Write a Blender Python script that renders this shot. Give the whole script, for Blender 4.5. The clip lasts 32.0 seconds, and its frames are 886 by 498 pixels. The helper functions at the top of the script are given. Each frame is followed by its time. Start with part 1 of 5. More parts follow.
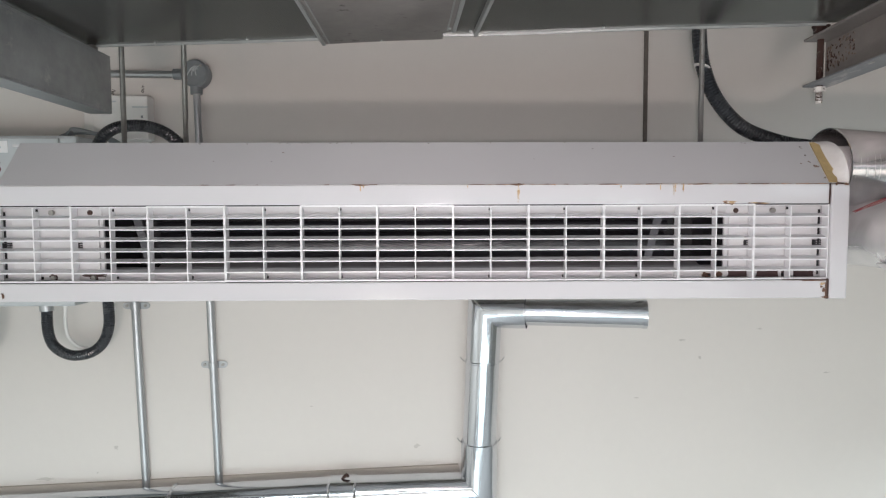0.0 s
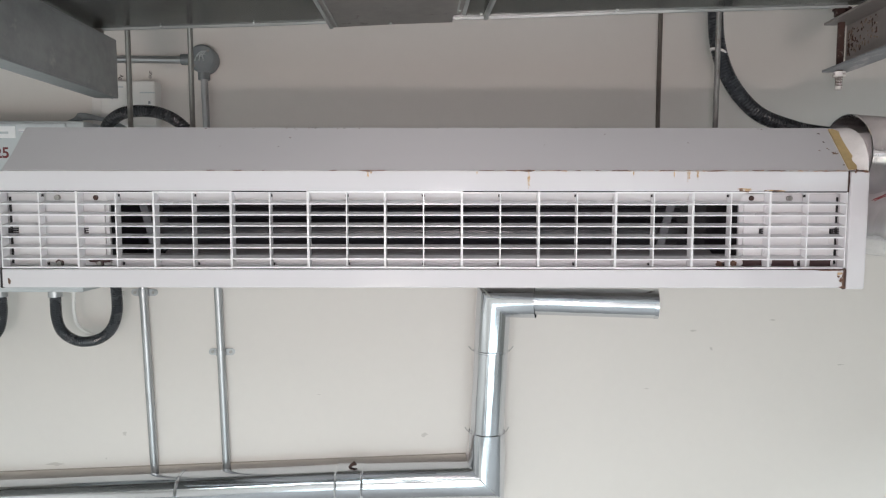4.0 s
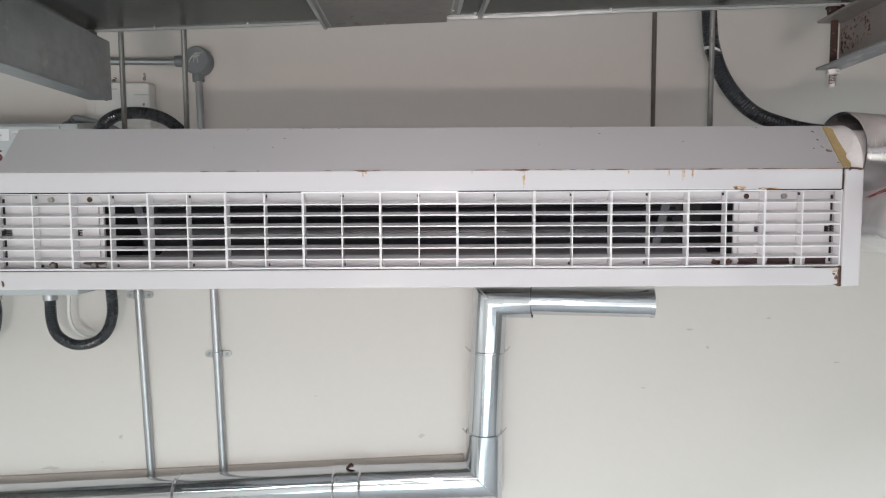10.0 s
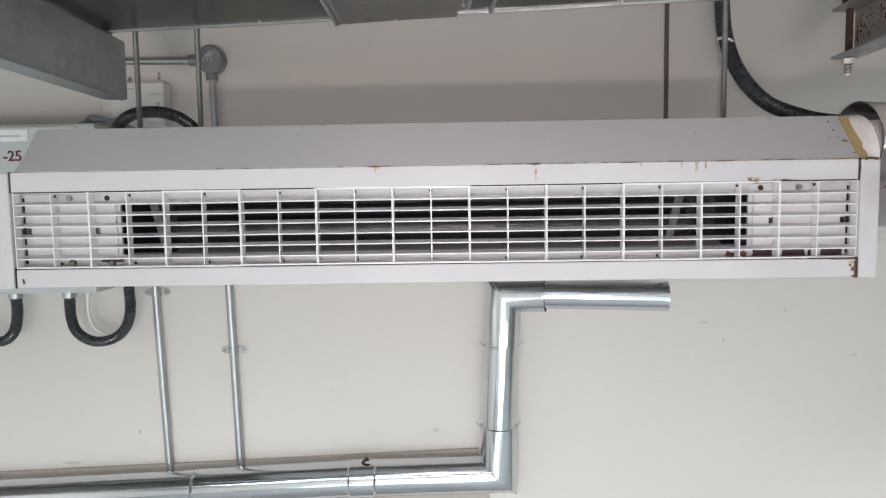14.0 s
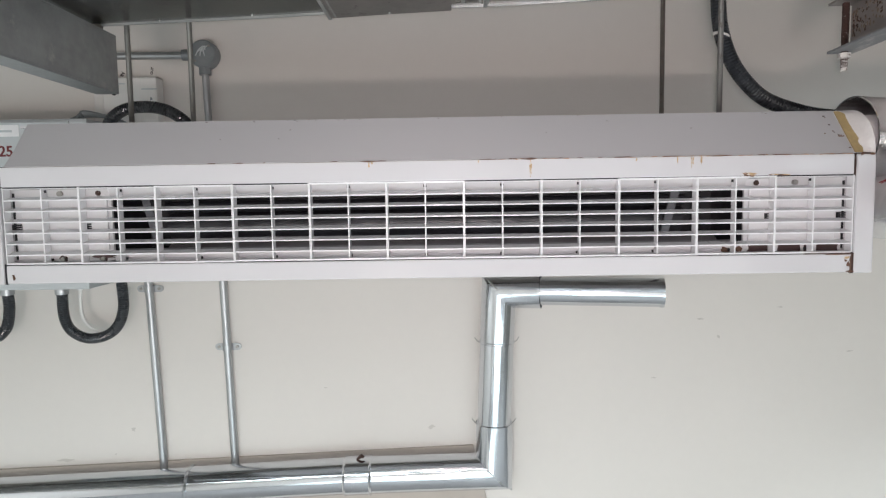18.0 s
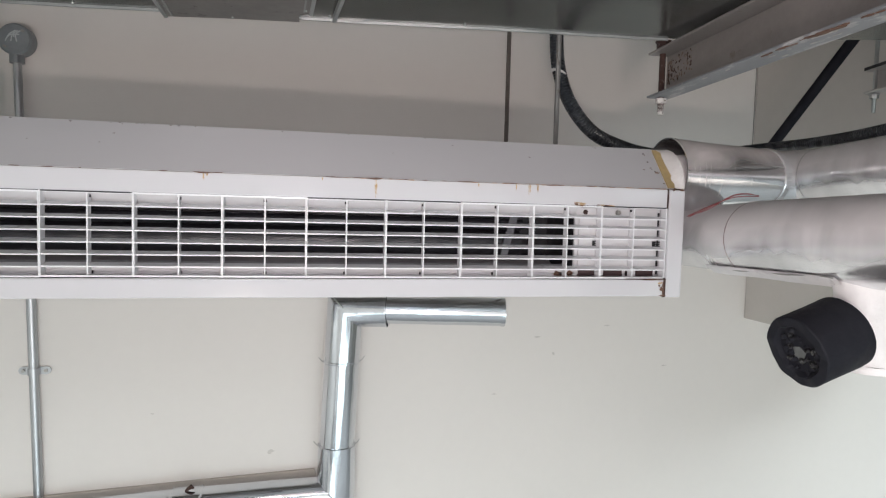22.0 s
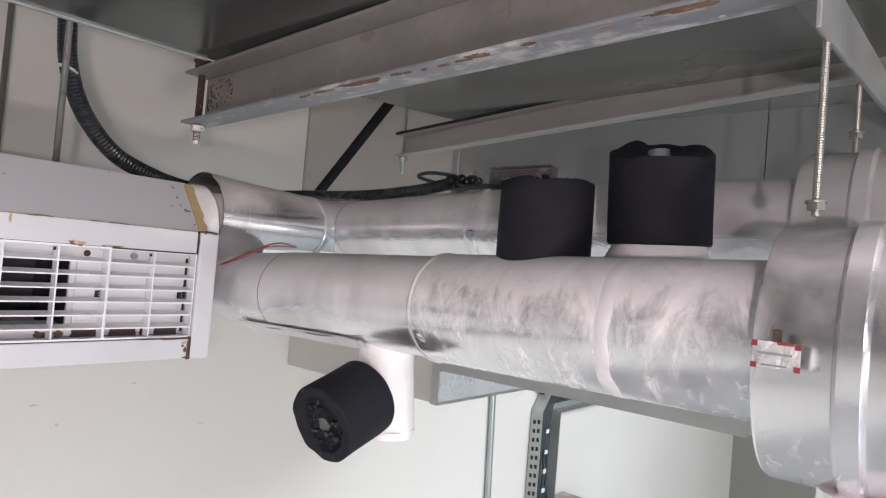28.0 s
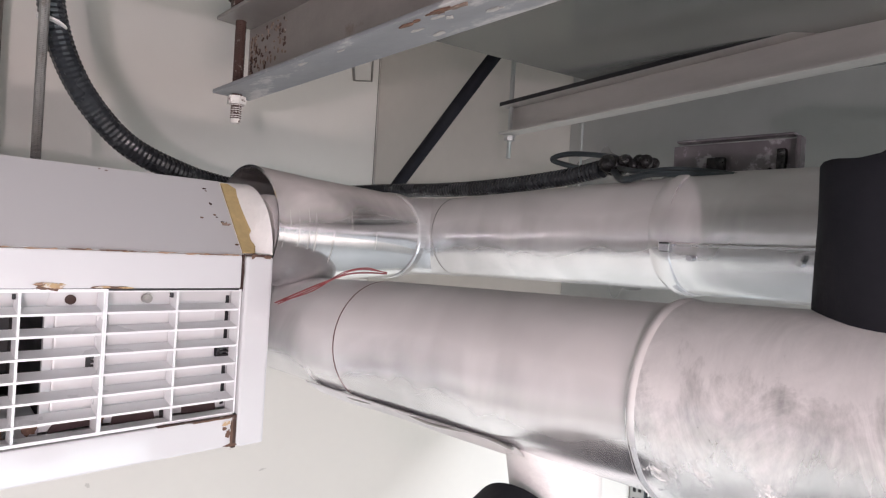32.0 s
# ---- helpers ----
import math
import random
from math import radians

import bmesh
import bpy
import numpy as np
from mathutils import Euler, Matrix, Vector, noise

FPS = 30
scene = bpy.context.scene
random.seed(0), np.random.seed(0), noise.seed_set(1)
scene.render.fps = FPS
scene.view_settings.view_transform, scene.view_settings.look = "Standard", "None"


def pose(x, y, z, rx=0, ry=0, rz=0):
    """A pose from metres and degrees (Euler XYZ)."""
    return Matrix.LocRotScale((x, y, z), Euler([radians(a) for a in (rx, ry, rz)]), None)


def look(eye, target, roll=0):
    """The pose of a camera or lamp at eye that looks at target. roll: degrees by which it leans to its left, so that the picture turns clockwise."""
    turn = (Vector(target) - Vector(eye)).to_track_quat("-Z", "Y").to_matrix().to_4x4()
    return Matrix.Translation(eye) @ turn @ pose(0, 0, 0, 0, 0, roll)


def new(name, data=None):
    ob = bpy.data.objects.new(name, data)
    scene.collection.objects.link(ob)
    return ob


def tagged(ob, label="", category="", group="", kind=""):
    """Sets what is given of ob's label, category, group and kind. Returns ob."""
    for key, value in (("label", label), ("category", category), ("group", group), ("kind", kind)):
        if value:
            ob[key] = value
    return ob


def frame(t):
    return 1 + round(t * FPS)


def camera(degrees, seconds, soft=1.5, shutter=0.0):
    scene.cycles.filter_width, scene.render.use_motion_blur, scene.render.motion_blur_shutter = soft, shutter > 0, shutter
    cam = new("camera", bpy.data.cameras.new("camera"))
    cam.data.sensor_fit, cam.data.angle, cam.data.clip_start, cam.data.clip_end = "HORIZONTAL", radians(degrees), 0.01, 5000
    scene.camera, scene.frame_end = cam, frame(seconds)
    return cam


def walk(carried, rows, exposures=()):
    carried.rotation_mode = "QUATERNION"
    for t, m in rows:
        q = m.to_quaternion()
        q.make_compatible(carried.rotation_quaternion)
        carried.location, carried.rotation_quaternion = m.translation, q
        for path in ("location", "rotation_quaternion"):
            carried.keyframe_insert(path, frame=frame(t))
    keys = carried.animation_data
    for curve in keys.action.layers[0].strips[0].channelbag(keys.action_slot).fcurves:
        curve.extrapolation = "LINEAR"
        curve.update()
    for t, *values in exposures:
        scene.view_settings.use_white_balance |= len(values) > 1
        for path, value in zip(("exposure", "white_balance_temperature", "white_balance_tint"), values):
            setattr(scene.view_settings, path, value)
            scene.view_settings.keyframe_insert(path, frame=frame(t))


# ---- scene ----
cam = camera(70.2, 32.0, soft=1.2)
PATH = [
    (0, (-0.048, 0.111, 2.236), (-0.018, 2.107, 2.117), -0.2),
    (1, (-0.044, 0.115, 2.234), (-0.026, 2.11, 2.107), -0.7),
    (2, (-0.046, 0.123, 2.23), (-0.041, 2.119, 2.097), -0.3),
    (3, (-0.043, 0.124, 2.233), (-0.016, 2.119, 2.089), 0.4),
    (3.5, (-0.045, 0.131, 2.229), (-0.038, 2.125, 2.076), 0.3),
    (5.5, (-0.048, 0.117, 2.232), (-0.041, 2.113, 2.104), -0.4),
    (6, (-0.044, 0.115, 2.233), (-0.031, 2.111, 2.11), -0.3),
    (7, (-0.039, 0.125, 2.229), (-0.039, 2.121, 2.097), -0.4),
    (8, (-0.044, 0.118, 2.23), (-0.06, 2.114, 2.109), -0.5),
    (9, (-0.045, 0.128, 2.228), (-0.047, 2.123, 2.089), -0.0),
    (10, (-0.044, 0.131, 2.226), (-0.033, 2.125, 2.08), -0.3),
    (11, (-0.042, 0.132, 2.224), (-0.05, 2.126, 2.07), -0.5),
    (12, (-0.043, 0.13, 2.224), (-0.065, 2.124, 2.072), -0.7),
    (13, (-0.04, 0.128, 2.225), (-0.061, 2.122, 2.07), -1.0),
    (14, (-0.042, 0.126, 2.224), (-0.074, 2.12, 2.065), -0.9),
    (14.5, (-0.04, 0.126, 2.224), (-0.075, 2.119, 2.064), -1.1),
    (16.5, (-0.04, 0.13, 2.223), (-0.076, 2.123, 2.059), -1.0),
    (17, (-0.037, 0.13, 2.222), (-0.064, 2.124, 2.063), -0.8),
    (18, (-0.038, 0.134, 2.22), (-0.059, 2.127, 2.052), -0.9),
    (19, (-0.033, 0.139, 2.22), (-0.012, 2.132, 2.056), -0.4),
    (20, (-0.037, 0.141, 2.225), (-0.022, 2.135, 2.076), -0.0),
    (21, (-0.035, 0.153, 2.224), (-0.019, 2.146, 2.065), -0.2),
    (21.5, (-0.029, 0.166, 2.231), (0.172, 2.15, 2.083), 0.6),
    (22, (-0.014, 0.149, 2.23), (0.419, 2.098, 2.11), 1.5),
    (22.5, (0.032, 0.155, 2.236), (0.608, 2.066, 2.111), 1.0),
    (23, (0.059, 0.17, 2.244), (0.776, 2.032, 2.1), 1.2),
    (23.5, (0.078, 0.169, 2.247), (0.854, 2.006, 2.097), 0.6),
    (24, (0.08, 0.155, 2.245), (0.866, 1.987, 2.096), 0.2),
    (24.5, (0.083, 0.162, 2.245), (0.889, 1.986, 2.096), 0.5),
    (26.5, (0.117, 0.18, 2.246), (1.235, 1.83, 2.074), 3.8),
    (27, (0.154, 0.234, 2.263), (1.501, 1.709, 2.158), 4.7),
    (27.5, (0.166, 0.271, 2.272), (1.656, 1.605, 2.288), 3.5),
    (28, (0.146, 0.29, 2.261), (1.685, 1.566, 2.32), 4.8),
    (28.5, (0.124, 0.315, 2.256), (1.632, 1.628, 2.3), 3.3),
    (29, (0.137, 0.335, 2.247), (1.618, 1.679, 2.24), 2.5),
    (29.5, (0.154, 0.368, 2.258), (1.627, 1.721, 2.234), 2.1),
    (30, (0.18, 0.426, 2.284), (1.624, 1.81, 2.26), 2.0),
    (30.5, (0.224, 0.473, 2.301), (1.613, 1.911, 2.285), 2.7),
    (31, (0.245, 0.497, 2.293), (1.644, 1.926, 2.286), 4.3),
    (31.5, (0.299, 0.578, 2.3), (1.729, 1.977, 2.305), 4.3),
    (32, (0.373, 0.661, 2.311), (1.796, 2.065, 2.311), 3.4),
]
EXPOSURE = [(0, 0.03, 6250, 9), (21, 0.03, 6250, 9), (23, -0.05, 6250, 10), (24, -0.03, 6250, 11), (27, 0.10, 6250, 14), (30, 0.20, 6300, 15), (32, 0.45, 6350, 16)]
walk(cam, [(t, look(eye, target, roll)) for t, eye, target, roll in PATH], EXPOSURE)

# ---- light ----
world = bpy.data.worlds.new("room_air")
world.use_nodes = True
scene.world = world
world.node_tree.nodes["Background"].inputs[0].default_value = (0.9, 0.95, 1.0, 1)
world.node_tree.nodes["Background"].inputs[1].default_value = 0.25


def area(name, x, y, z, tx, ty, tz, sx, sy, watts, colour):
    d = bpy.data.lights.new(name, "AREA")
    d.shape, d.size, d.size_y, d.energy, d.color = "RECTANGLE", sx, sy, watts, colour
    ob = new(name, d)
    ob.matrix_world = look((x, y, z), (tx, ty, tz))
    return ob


area("work_lamp", -0.37, -1.2, 1.60, 0.4, 1.3, 2.2, 0.26, 0.10, 17, (1.0, 0.84, 0.77))
area("phone_light", -0.03, 0.095, 2.222, 0.45, 1.30, 2.20, 0.022, 0.022, 5.1, (1.0, 0.82, 0.85))
# unseen low panel, added to brighten the wall and pipes from below
area("room_window", 0.3, -2.6, 0.30, 0.2, 1.6, 1.4, 3.8, 1.0, 38, (0.84, 1.0, 1.02))
# two unseen panels under the ceiling, added as fill for the whole room
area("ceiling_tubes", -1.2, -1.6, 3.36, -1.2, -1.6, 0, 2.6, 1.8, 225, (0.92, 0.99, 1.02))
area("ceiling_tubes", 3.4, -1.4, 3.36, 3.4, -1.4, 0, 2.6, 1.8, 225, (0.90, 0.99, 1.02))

# ---- materials ----


def material(name, colour, rough=0.5, metal=0.0, vary=0.15, scale=6.0, fine=60.0, bump=0.1, spots=None, stretch=(1, 1, 1), gloss=None, coat=0.0, spot_at=0.62, spot_scale=9.0):
    m = bpy.data.materials.new(name)
    m.use_nodes = True
    nt = m.node_tree
    nodes, links = nt.nodes, nt.links
    b = nodes["Principled BSDF"]
    tc, mp = nodes.new("ShaderNodeTexCoord"), nodes.new("ShaderNodeMapping")
    mp.inputs["Scale"].default_value = stretch
    links.new(tc.outputs["Object"], mp.inputs["Vector"])
    big, small = nodes.new("ShaderNodeTexNoise"), nodes.new("ShaderNodeTexNoise")
    for n, s, d in ((big, scale, 4.0), (small, fine, 6.0)):
        n.inputs["Scale"].default_value, n.inputs["Detail"].default_value, n.inputs["Roughness"].default_value = s, d, 0.62
        links.new(mp.outputs["Vector"], n.inputs["Vector"])
    add = nodes.new("ShaderNodeMath")
    add.operation = "MULTIPLY_ADD"
    add.inputs[1].default_value = 0.35
    links.new(small.outputs["Fac"], add.inputs[0])
    links.new(big.outputs["Fac"], add.inputs[2])
    ramp = nodes.new("ShaderNodeValToRGB")
    c = Vector(colour)
    lo, hi = c * (1 - vary), c * (1 + vary)
    ramp.color_ramp.elements[0].position, ramp.color_ramp.elements[1].position = 0.32, 0.98
    ramp.color_ramp.elements[0].color, ramp.color_ramp.elements[1].color = (*lo, 1), (*[min(v, 0.95) for v in hi], 1)
    links.new(add.outputs[0], ramp.inputs[0])
    out = ramp.outputs[0]
    if spots:
        sp = nodes.new("ShaderNodeTexNoise")
        sp.inputs["Scale"].default_value, sp.inputs["Detail"].default_value, sp.inputs["Roughness"].default_value = spot_scale, 8.0, 0.7
        links.new(mp.outputs["Vector"], sp.inputs["Vector"])
        mask = nodes.new("ShaderNodeMapRange")
        mask.inputs[1].default_value, mask.inputs[2].default_value = spot_at, spot_at + 0.06
        links.new(sp.outputs["Fac"], mask.inputs[0])
        mix = nodes.new("ShaderNodeMix")
        mix.data_type = "RGBA"
        mix.inputs["B"].default_value = (*spots, 1)
        links.new(mask.outputs[0], mix.inputs["Factor"])
        links.new(out, mix.inputs["A"])
        out = mix.outputs["Result"]
        if metal:
            inv = nodes.new("ShaderNodeMath")
            inv.operation = "MULTIPLY_ADD"
            inv.inputs[1].default_value, inv.inputs[2].default_value = -metal, metal
            links.new(mask.outputs[0], inv.inputs[0])
            links.new(inv.outputs[0], b.inputs["Metallic"])
    links.new(out, b.inputs["Base Color"])
    rr = nodes.new("ShaderNodeMapRange")
    rr.inputs[1].default_value, rr.inputs[2].default_value = 0.3, 0.75
    g = gloss if gloss else rough * 0.3
    rr.inputs[3].default_value, rr.inputs[4].default_value = max(0.03, rough - g), min(1.0, rough + g)
    links.new(big.outputs["Fac"], rr.inputs[0])
    links.new(rr.outputs[0], b.inputs["Roughness"])
    if not (spots and metal):
        b.inputs["Metallic"].default_value = metal
    if coat:
        b.inputs["Coat Weight"].default_value = coat
        b.inputs["Coat Roughness"].default_value = 0.12
    if bump:
        bp = nodes.new("ShaderNodeBump")
        bp.inputs["Strength"].default_value, bp.inputs["Distance"].default_value = bump, 0.004
        links.new(add.outputs[0], bp.inputs["Height"])
        links.new(bp.outputs[0], b.inputs["Normal"])
    return m


WALL = material("cream_wall_paint", (0.715, 0.682, 0.640), 0.75, 0, 0.035, 1.6, 35, 0.06)
SOFFIT = material("shaded_cream_and_scuff", (0.56, 0.53, 0.49), 0.6, 0, 0.07, 2.2, 35, 0.06)
CONCRETE = material("grey_concrete", (0.27, 0.265, 0.26), 0.85, 0, 0.15, 1.5, 30, 0.3)
# overhead duct's left run, its shade put into a darker sheet colour
DUCT = material("shaded_galvanised_sheet", (0.16, 0.16, 0.152), 0.22, 0.75, 0.30, 2.6, 24, 0.04, stretch=(2.2, 0.7, 1.0))
PLATE = material("scuffed_steel_plate", (0.32, 0.30, 0.285), 0.45, 0.7, 0.35, 7.0, 40, 0.2, (0.10, 0.09, 0.08), spot_at=0.60, spot_scale=16)
ZINC = material("galvanised_steel", (0.43, 0.44, 0.43), 0.45, 0.6, 0.25, 9.0, 60, 0.10, (0.27, 0.25, 0.23), spot_at=0.66, spot_scale=16)
CLAD = material("aluminium_cladding", (0.62, 0.635, 0.665), 0.14, 1.0, 0.10, 5.0, 40, 0.45, stretch=(1.0, 1.0, 0.06))
CLADRUN = material("aluminium_cladding_run", (0.62, 0.635, 0.665), 0.14, 1.0, 0.10, 5.0, 40, 0.45, stretch=(0.06, 1.0, 1.0))


def dusted(name, colour, dust, rough, cover, streak, crust, film=0.12, edge=(-0.35, 0.5), rub=0.3, brush=(26.0, (0.45, 2.2, 0.45)), even=False):
    """Mirror-like sheet under a thin coat of dust: thick on what faces up, rubbed in streaks round the body, with dried crumbs."""
    m = bpy.data.materials.new(name)
    m.use_nodes = True
    nodes, links = m.node_tree.nodes, m.node_tree.links
    metal, dull = nodes["Principled BSDF"], nodes.new("ShaderNodeBsdfPrincipled")
    tc, geo = nodes.new("ShaderNodeTexCoord"), nodes.new("ShaderNodeNewGeometry")

    def noisy(scale, stretch, detail, rgh=0.62, warp=0.0):
        mp, n = nodes.new("ShaderNodeMapping"), nodes.new("ShaderNodeTexNoise")
        mp.inputs["Scale"].default_value = stretch
        n.inputs["Scale"].default_value, n.inputs["Detail"].default_value, n.inputs["Roughness"].default_value = scale, detail, rgh
        n.inputs["Distortion"].default_value = warp
        links.new(tc.outputs["Object"], mp.inputs["Vector"])
        links.new(mp.outputs["Vector"], n.inputs["Vector"])
        return n.outputs["Fac"]

    def between(value, lo, hi, a=0.0, c=1.0):
        r = nodes.new("ShaderNodeMapRange")
        for i, v in enumerate((lo, hi, a, c)):
            r.inputs[i + 1].default_value = v
        links.new(value, r.inputs[0])
        return r.outputs[0]

    def maths(op, p, q, clamp=True):
        n = nodes.new("ShaderNodeMath")
        n.operation, n.use_clamp = op, clamp
        for i, v in enumerate((p, q)):
            if isinstance(v, float):
                n.inputs[i].default_value = v
            else:
                links.new(v, n.inputs[i])
        return n.outputs[0]

    split = nodes.new("ShaderNodeSeparateXYZ")
    links.new(geo.outputs["Normal"], split.inputs[0])
    patchy, grain = noisy(6.0, (1, 1, 1), 2.0 if even else 6.0), noisy(80.0, (1, 1, 1), 3.0)
    rubbed = noisy(brush[0], brush[1], 2.5 if even else 7.0, 0.5 if even else 0.62, 0.6)
    swirl = noisy(5.5, (1, 1.2, 1), 3.5, 0.5, 0.9) if even else noisy(11.0, (1, 1.6, 1), 8.0, 0.66, 1.2)
    crumbs = noisy(48.0, (0.8, 1.3, 0.8), 8.0, 0.75, 0.8)
    tilt = maths("ADD", split.outputs["Z"], between(rubbed, 0.25, 0.75, -rub, rub), False)
    tilt = maths("ADD", tilt, between(swirl, 0.3, 0.7, -rub, rub), False)
    lay = maths("MULTIPLY", between(tilt, edge[0], edge[1]), cover)
    lay = maths("MULTIPLY", lay, between(patchy, 0.25, 0.6, 0.86, 1.0))
    lines = maths("MULTIPLY", maths("MULTIPLY", between(rubbed, 0.46, 0.66), between(swirl, 0.40, 0.60)), streak)
    bits = maths("MULTIPLY", maths("MULTIPLY", between(crumbs, 0.55, 0.61), between(patchy, 0.50, 0.56)), crust)
    fac = maths("MAXIMUM", maths("MAXIMUM", lay, lines), maths("MAXIMUM", bits, maths("MULTIPLY", between(swirl, 0.3, 0.75), film)))
    c = Vector(colour)
    shade = nodes.new("ShaderNodeMix")
    shade.data_type = "RGBA"
    shade.inputs["A"].default_value, shade.inputs["B"].default_value = (*(c * 0.8), 1), (*[min(0.95, v) for v in c * 1.12], 1)
    links.new(between(patchy, 0.35, 0.65), shade.inputs["Factor"])
    links.new(shade.outputs["Result"], metal.inputs["Base Color"])
    metal.inputs["Metallic"].default_value = 1.0
    links.new(maths("ADD", between(swirl, 0.2, 0.8, rough, rough * 1.8), between(grain, 0.2, 0.8, 0.0, 0.0 if even else 0.02)), metal.inputs["Roughness"])
    powder = nodes.new("ShaderNodeMix")
    powder.data_type = "RGBA"
    d = Vector(dust)
    powder.inputs["A"].default_value, powder.inputs["B"].default_value = (*(d * 0.88), 1), (*[min(0.92, v) for v in d * 1.08], 1)
    links.new(between(swirl, 0.30, 0.70) if even else between(maths("ADD", maths("MULTIPLY", swirl, 0.7), maths("MULTIPLY", crumbs, 0.3)), 0.36, 0.62), powder.inputs["Factor"])
    links.new(powder.outputs["Result"], dull.inputs["Base Color"])
    dull.inputs["Roughness"].default_value = 0.85
    bp = nodes.new("ShaderNodeBump")
    bp.inputs["Strength"].default_value, bp.inputs["Distance"].default_value = 0.10 if even else 0.22, 0.003
    links.new(maths("ADD", maths("MULTIPLY", patchy, 0.6), maths("MULTIPLY", bits, 0.35)), bp.inputs["Height"])
    for sh in (metal, dull):
        links.new(bp.outputs[0], sh.inputs["Normal"])
    mixer = nodes.new("ShaderNodeMixShader")
    links.new(fac, mixer.inputs[0])
    links.new(metal.outputs[0], mixer.inputs[1])
    links.new(dull.outputs[0], mixer.inputs[2])
    links.new(mixer.outputs[0], nodes["Material Output"].inputs["Surface"])
    return m


DULL = dusted("dusty_aluminium_cladding", (0.80, 0.81, 0.83), (0.745, 0.71, 0.70), 0.17, 0.93, 0.0, 0.0, 0.36, (-0.72, 0.32), 0.16, (5.0, (1.0, 1.3, 1.0)), True)
SMEAR = dusted("sealant_smeared_cladding", (0.82, 0.83, 0.86), (0.80, 0.765, 0.755), 0.14, 0.93, 0.80, 0.9, 0.30, (-0.42, 0.40), 0.34, (14.0, (0.7, 1.6, 0.7)))
DULLBRIGHT = dusted("weathered_aluminium", (0.84, 0.85, 0.87), (0.80, 0.73, 0.715), 0.11, 0.88, 0.0, 0.20, 0.14, (0.10, 0.75), 0.20, (6.0, (1.0, 1.2, 1.0)), True)
STEEL = material("bare_steel_rod", (0.34, 0.33, 0.31), 0.4, 0.85, 0.25, 30, 120, 0.2, (0.26, 0.17, 0.10), spot_at=0.63, spot_scale=30)
RUSTY = material("rusted_steel", (0.058, 0.031, 0.025), 0.85, 0.2, 0.5, 30, 140, 0.6, (0.30, 0.275, 0.25), spot_at=0.585, spot_scale=80)
CHIP = material("bare_dark_primer", (0.060, 0.034, 0.034), 0.8, 0, 0.3, 40, 120, 0.3)
RUST = material("rust_stain", (0.135, 0.074, 0.050), 0.85, 0, 0.5, 60, 200, 0.4, (0.26, 0.175, 0.125), spot_at=0.60, spot_scale=120)


def enamel(name, colour, rough):
    """Smooth stoved paint, a little uneven in tone."""
    m = bpy.data.materials.new(name)
    m.use_nodes = True
    nodes, links = m.node_tree.nodes, m.node_tree.links
    b = nodes["Principled BSDF"]
    tc, n, mix = nodes.new("ShaderNodeTexCoord"), nodes.new("ShaderNodeTexNoise"), nodes.new("ShaderNodeMix")
    n.inputs["Scale"].default_value, n.inputs["Detail"].default_value = 3.0, 1.0
    links.new(tc.outputs["Object"], n.inputs["Vector"])
    mix.data_type = "RGBA"
    c = Vector(colour)
    mix.inputs["A"].default_value, mix.inputs["B"].default_value = (*(c * 0.97), 1), (*(c * 1.03), 1)
    links.new(n.outputs["Fac"], mix.inputs["Factor"])
    links.new(mix.outputs["Result"], b.inputs["Base Color"])
    b.inputs["Roughness"].default_value = rough
    return m


WHITE = enamel("white_enamel", (0.62, 0.615, 0.628), 0.065)
PLASTIC = material("white_grille_plastic", (0.80, 0.80, 0.81), 0.35, 0, 0.03, 8, 80, 0.02)
PAN = enamel("white_pan_paint", (0.62, 0.612, 0.618), 0.30)
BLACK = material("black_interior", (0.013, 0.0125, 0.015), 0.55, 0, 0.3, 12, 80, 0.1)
FLEX = material("black_corrugated_plastic", (0.030, 0.033, 0.038), 0.27, 0, 0.25, 20, 100, 0.05)
FOAM = material("black_rubber_foam", (0.011, 0.0112, 0.0155), 0.85, 0, 0.18, 16, 140, 0.35)
FOAM.node_tree.nodes["Principled BSDF"].inputs["Specular IOR Level"].default_value = 0.25
TAR = material("black_mastic", (0.015, 0.014, 0.015), 0.25, 0, 0.4, 30, 90, 1.0)
PLASTER = material("white_plaster_wrap", (0.80, 0.775, 0.755), 0.85, 0, 0.12, 14, 70, 1.0)
YELLOW = material("yellow_glass_wool", (0.52, 0.39, 0.19), 0.95, 0, 0.18, 40, 160, 0.4, (0.26, 0.16, 0.08), spot_at=0.66, spot_scale=30)
GREY = material("grey_box_paint", (0.52, 0.55, 0.56), 0.45, 0, 0.06, 5, 60, 0.05)
DARKGREY = material("dark_grey_cast_metal", (0.24, 0.26, 0.27), 0.5, 0.4, 0.2, 14, 90, 0.2)
IVORY = material("off_white_plastic", (0.76, 0.75, 0.72), 0.5, 0, 0.04, 8, 60, 0.03)
TAN = material("beige_cabinet_paint", (0.50, 0.48, 0.44), 0.5, 0, 0.08, 5, 60, 0.05)
INK = material("black_marker_ink", (0.03, 0.02, 0.02), 0.7)
RED = material("red_marker_ink", (0.15, 0.030, 0.033), 0.6)
PAPER = material("white_label_paper", (0.82, 0.82, 0.82), 0.6)
BLUE = material("blue_print", (0.06, 0.12, 0.35), 0.6)
CABLE = material("dark_cable_sheath", (0.035, 0.045, 0.05), 0.45, 0, 0.2, 20)
WIRE = material("red_wire", (0.20, 0.022, 0.026), 0.5)
LED = bpy.data.materials.new("red_indicator_light")
LED.use_nodes = True
LED.node_tree.nodes["Principled BSDF"].inputs["Base Color"].default_value = (0.8, 0.03, 0.02, 1)
LED.node_tree.nodes["Principled BSDF"].inputs["Emission Color"].default_value = (1.0, 0.06, 0.04, 1)
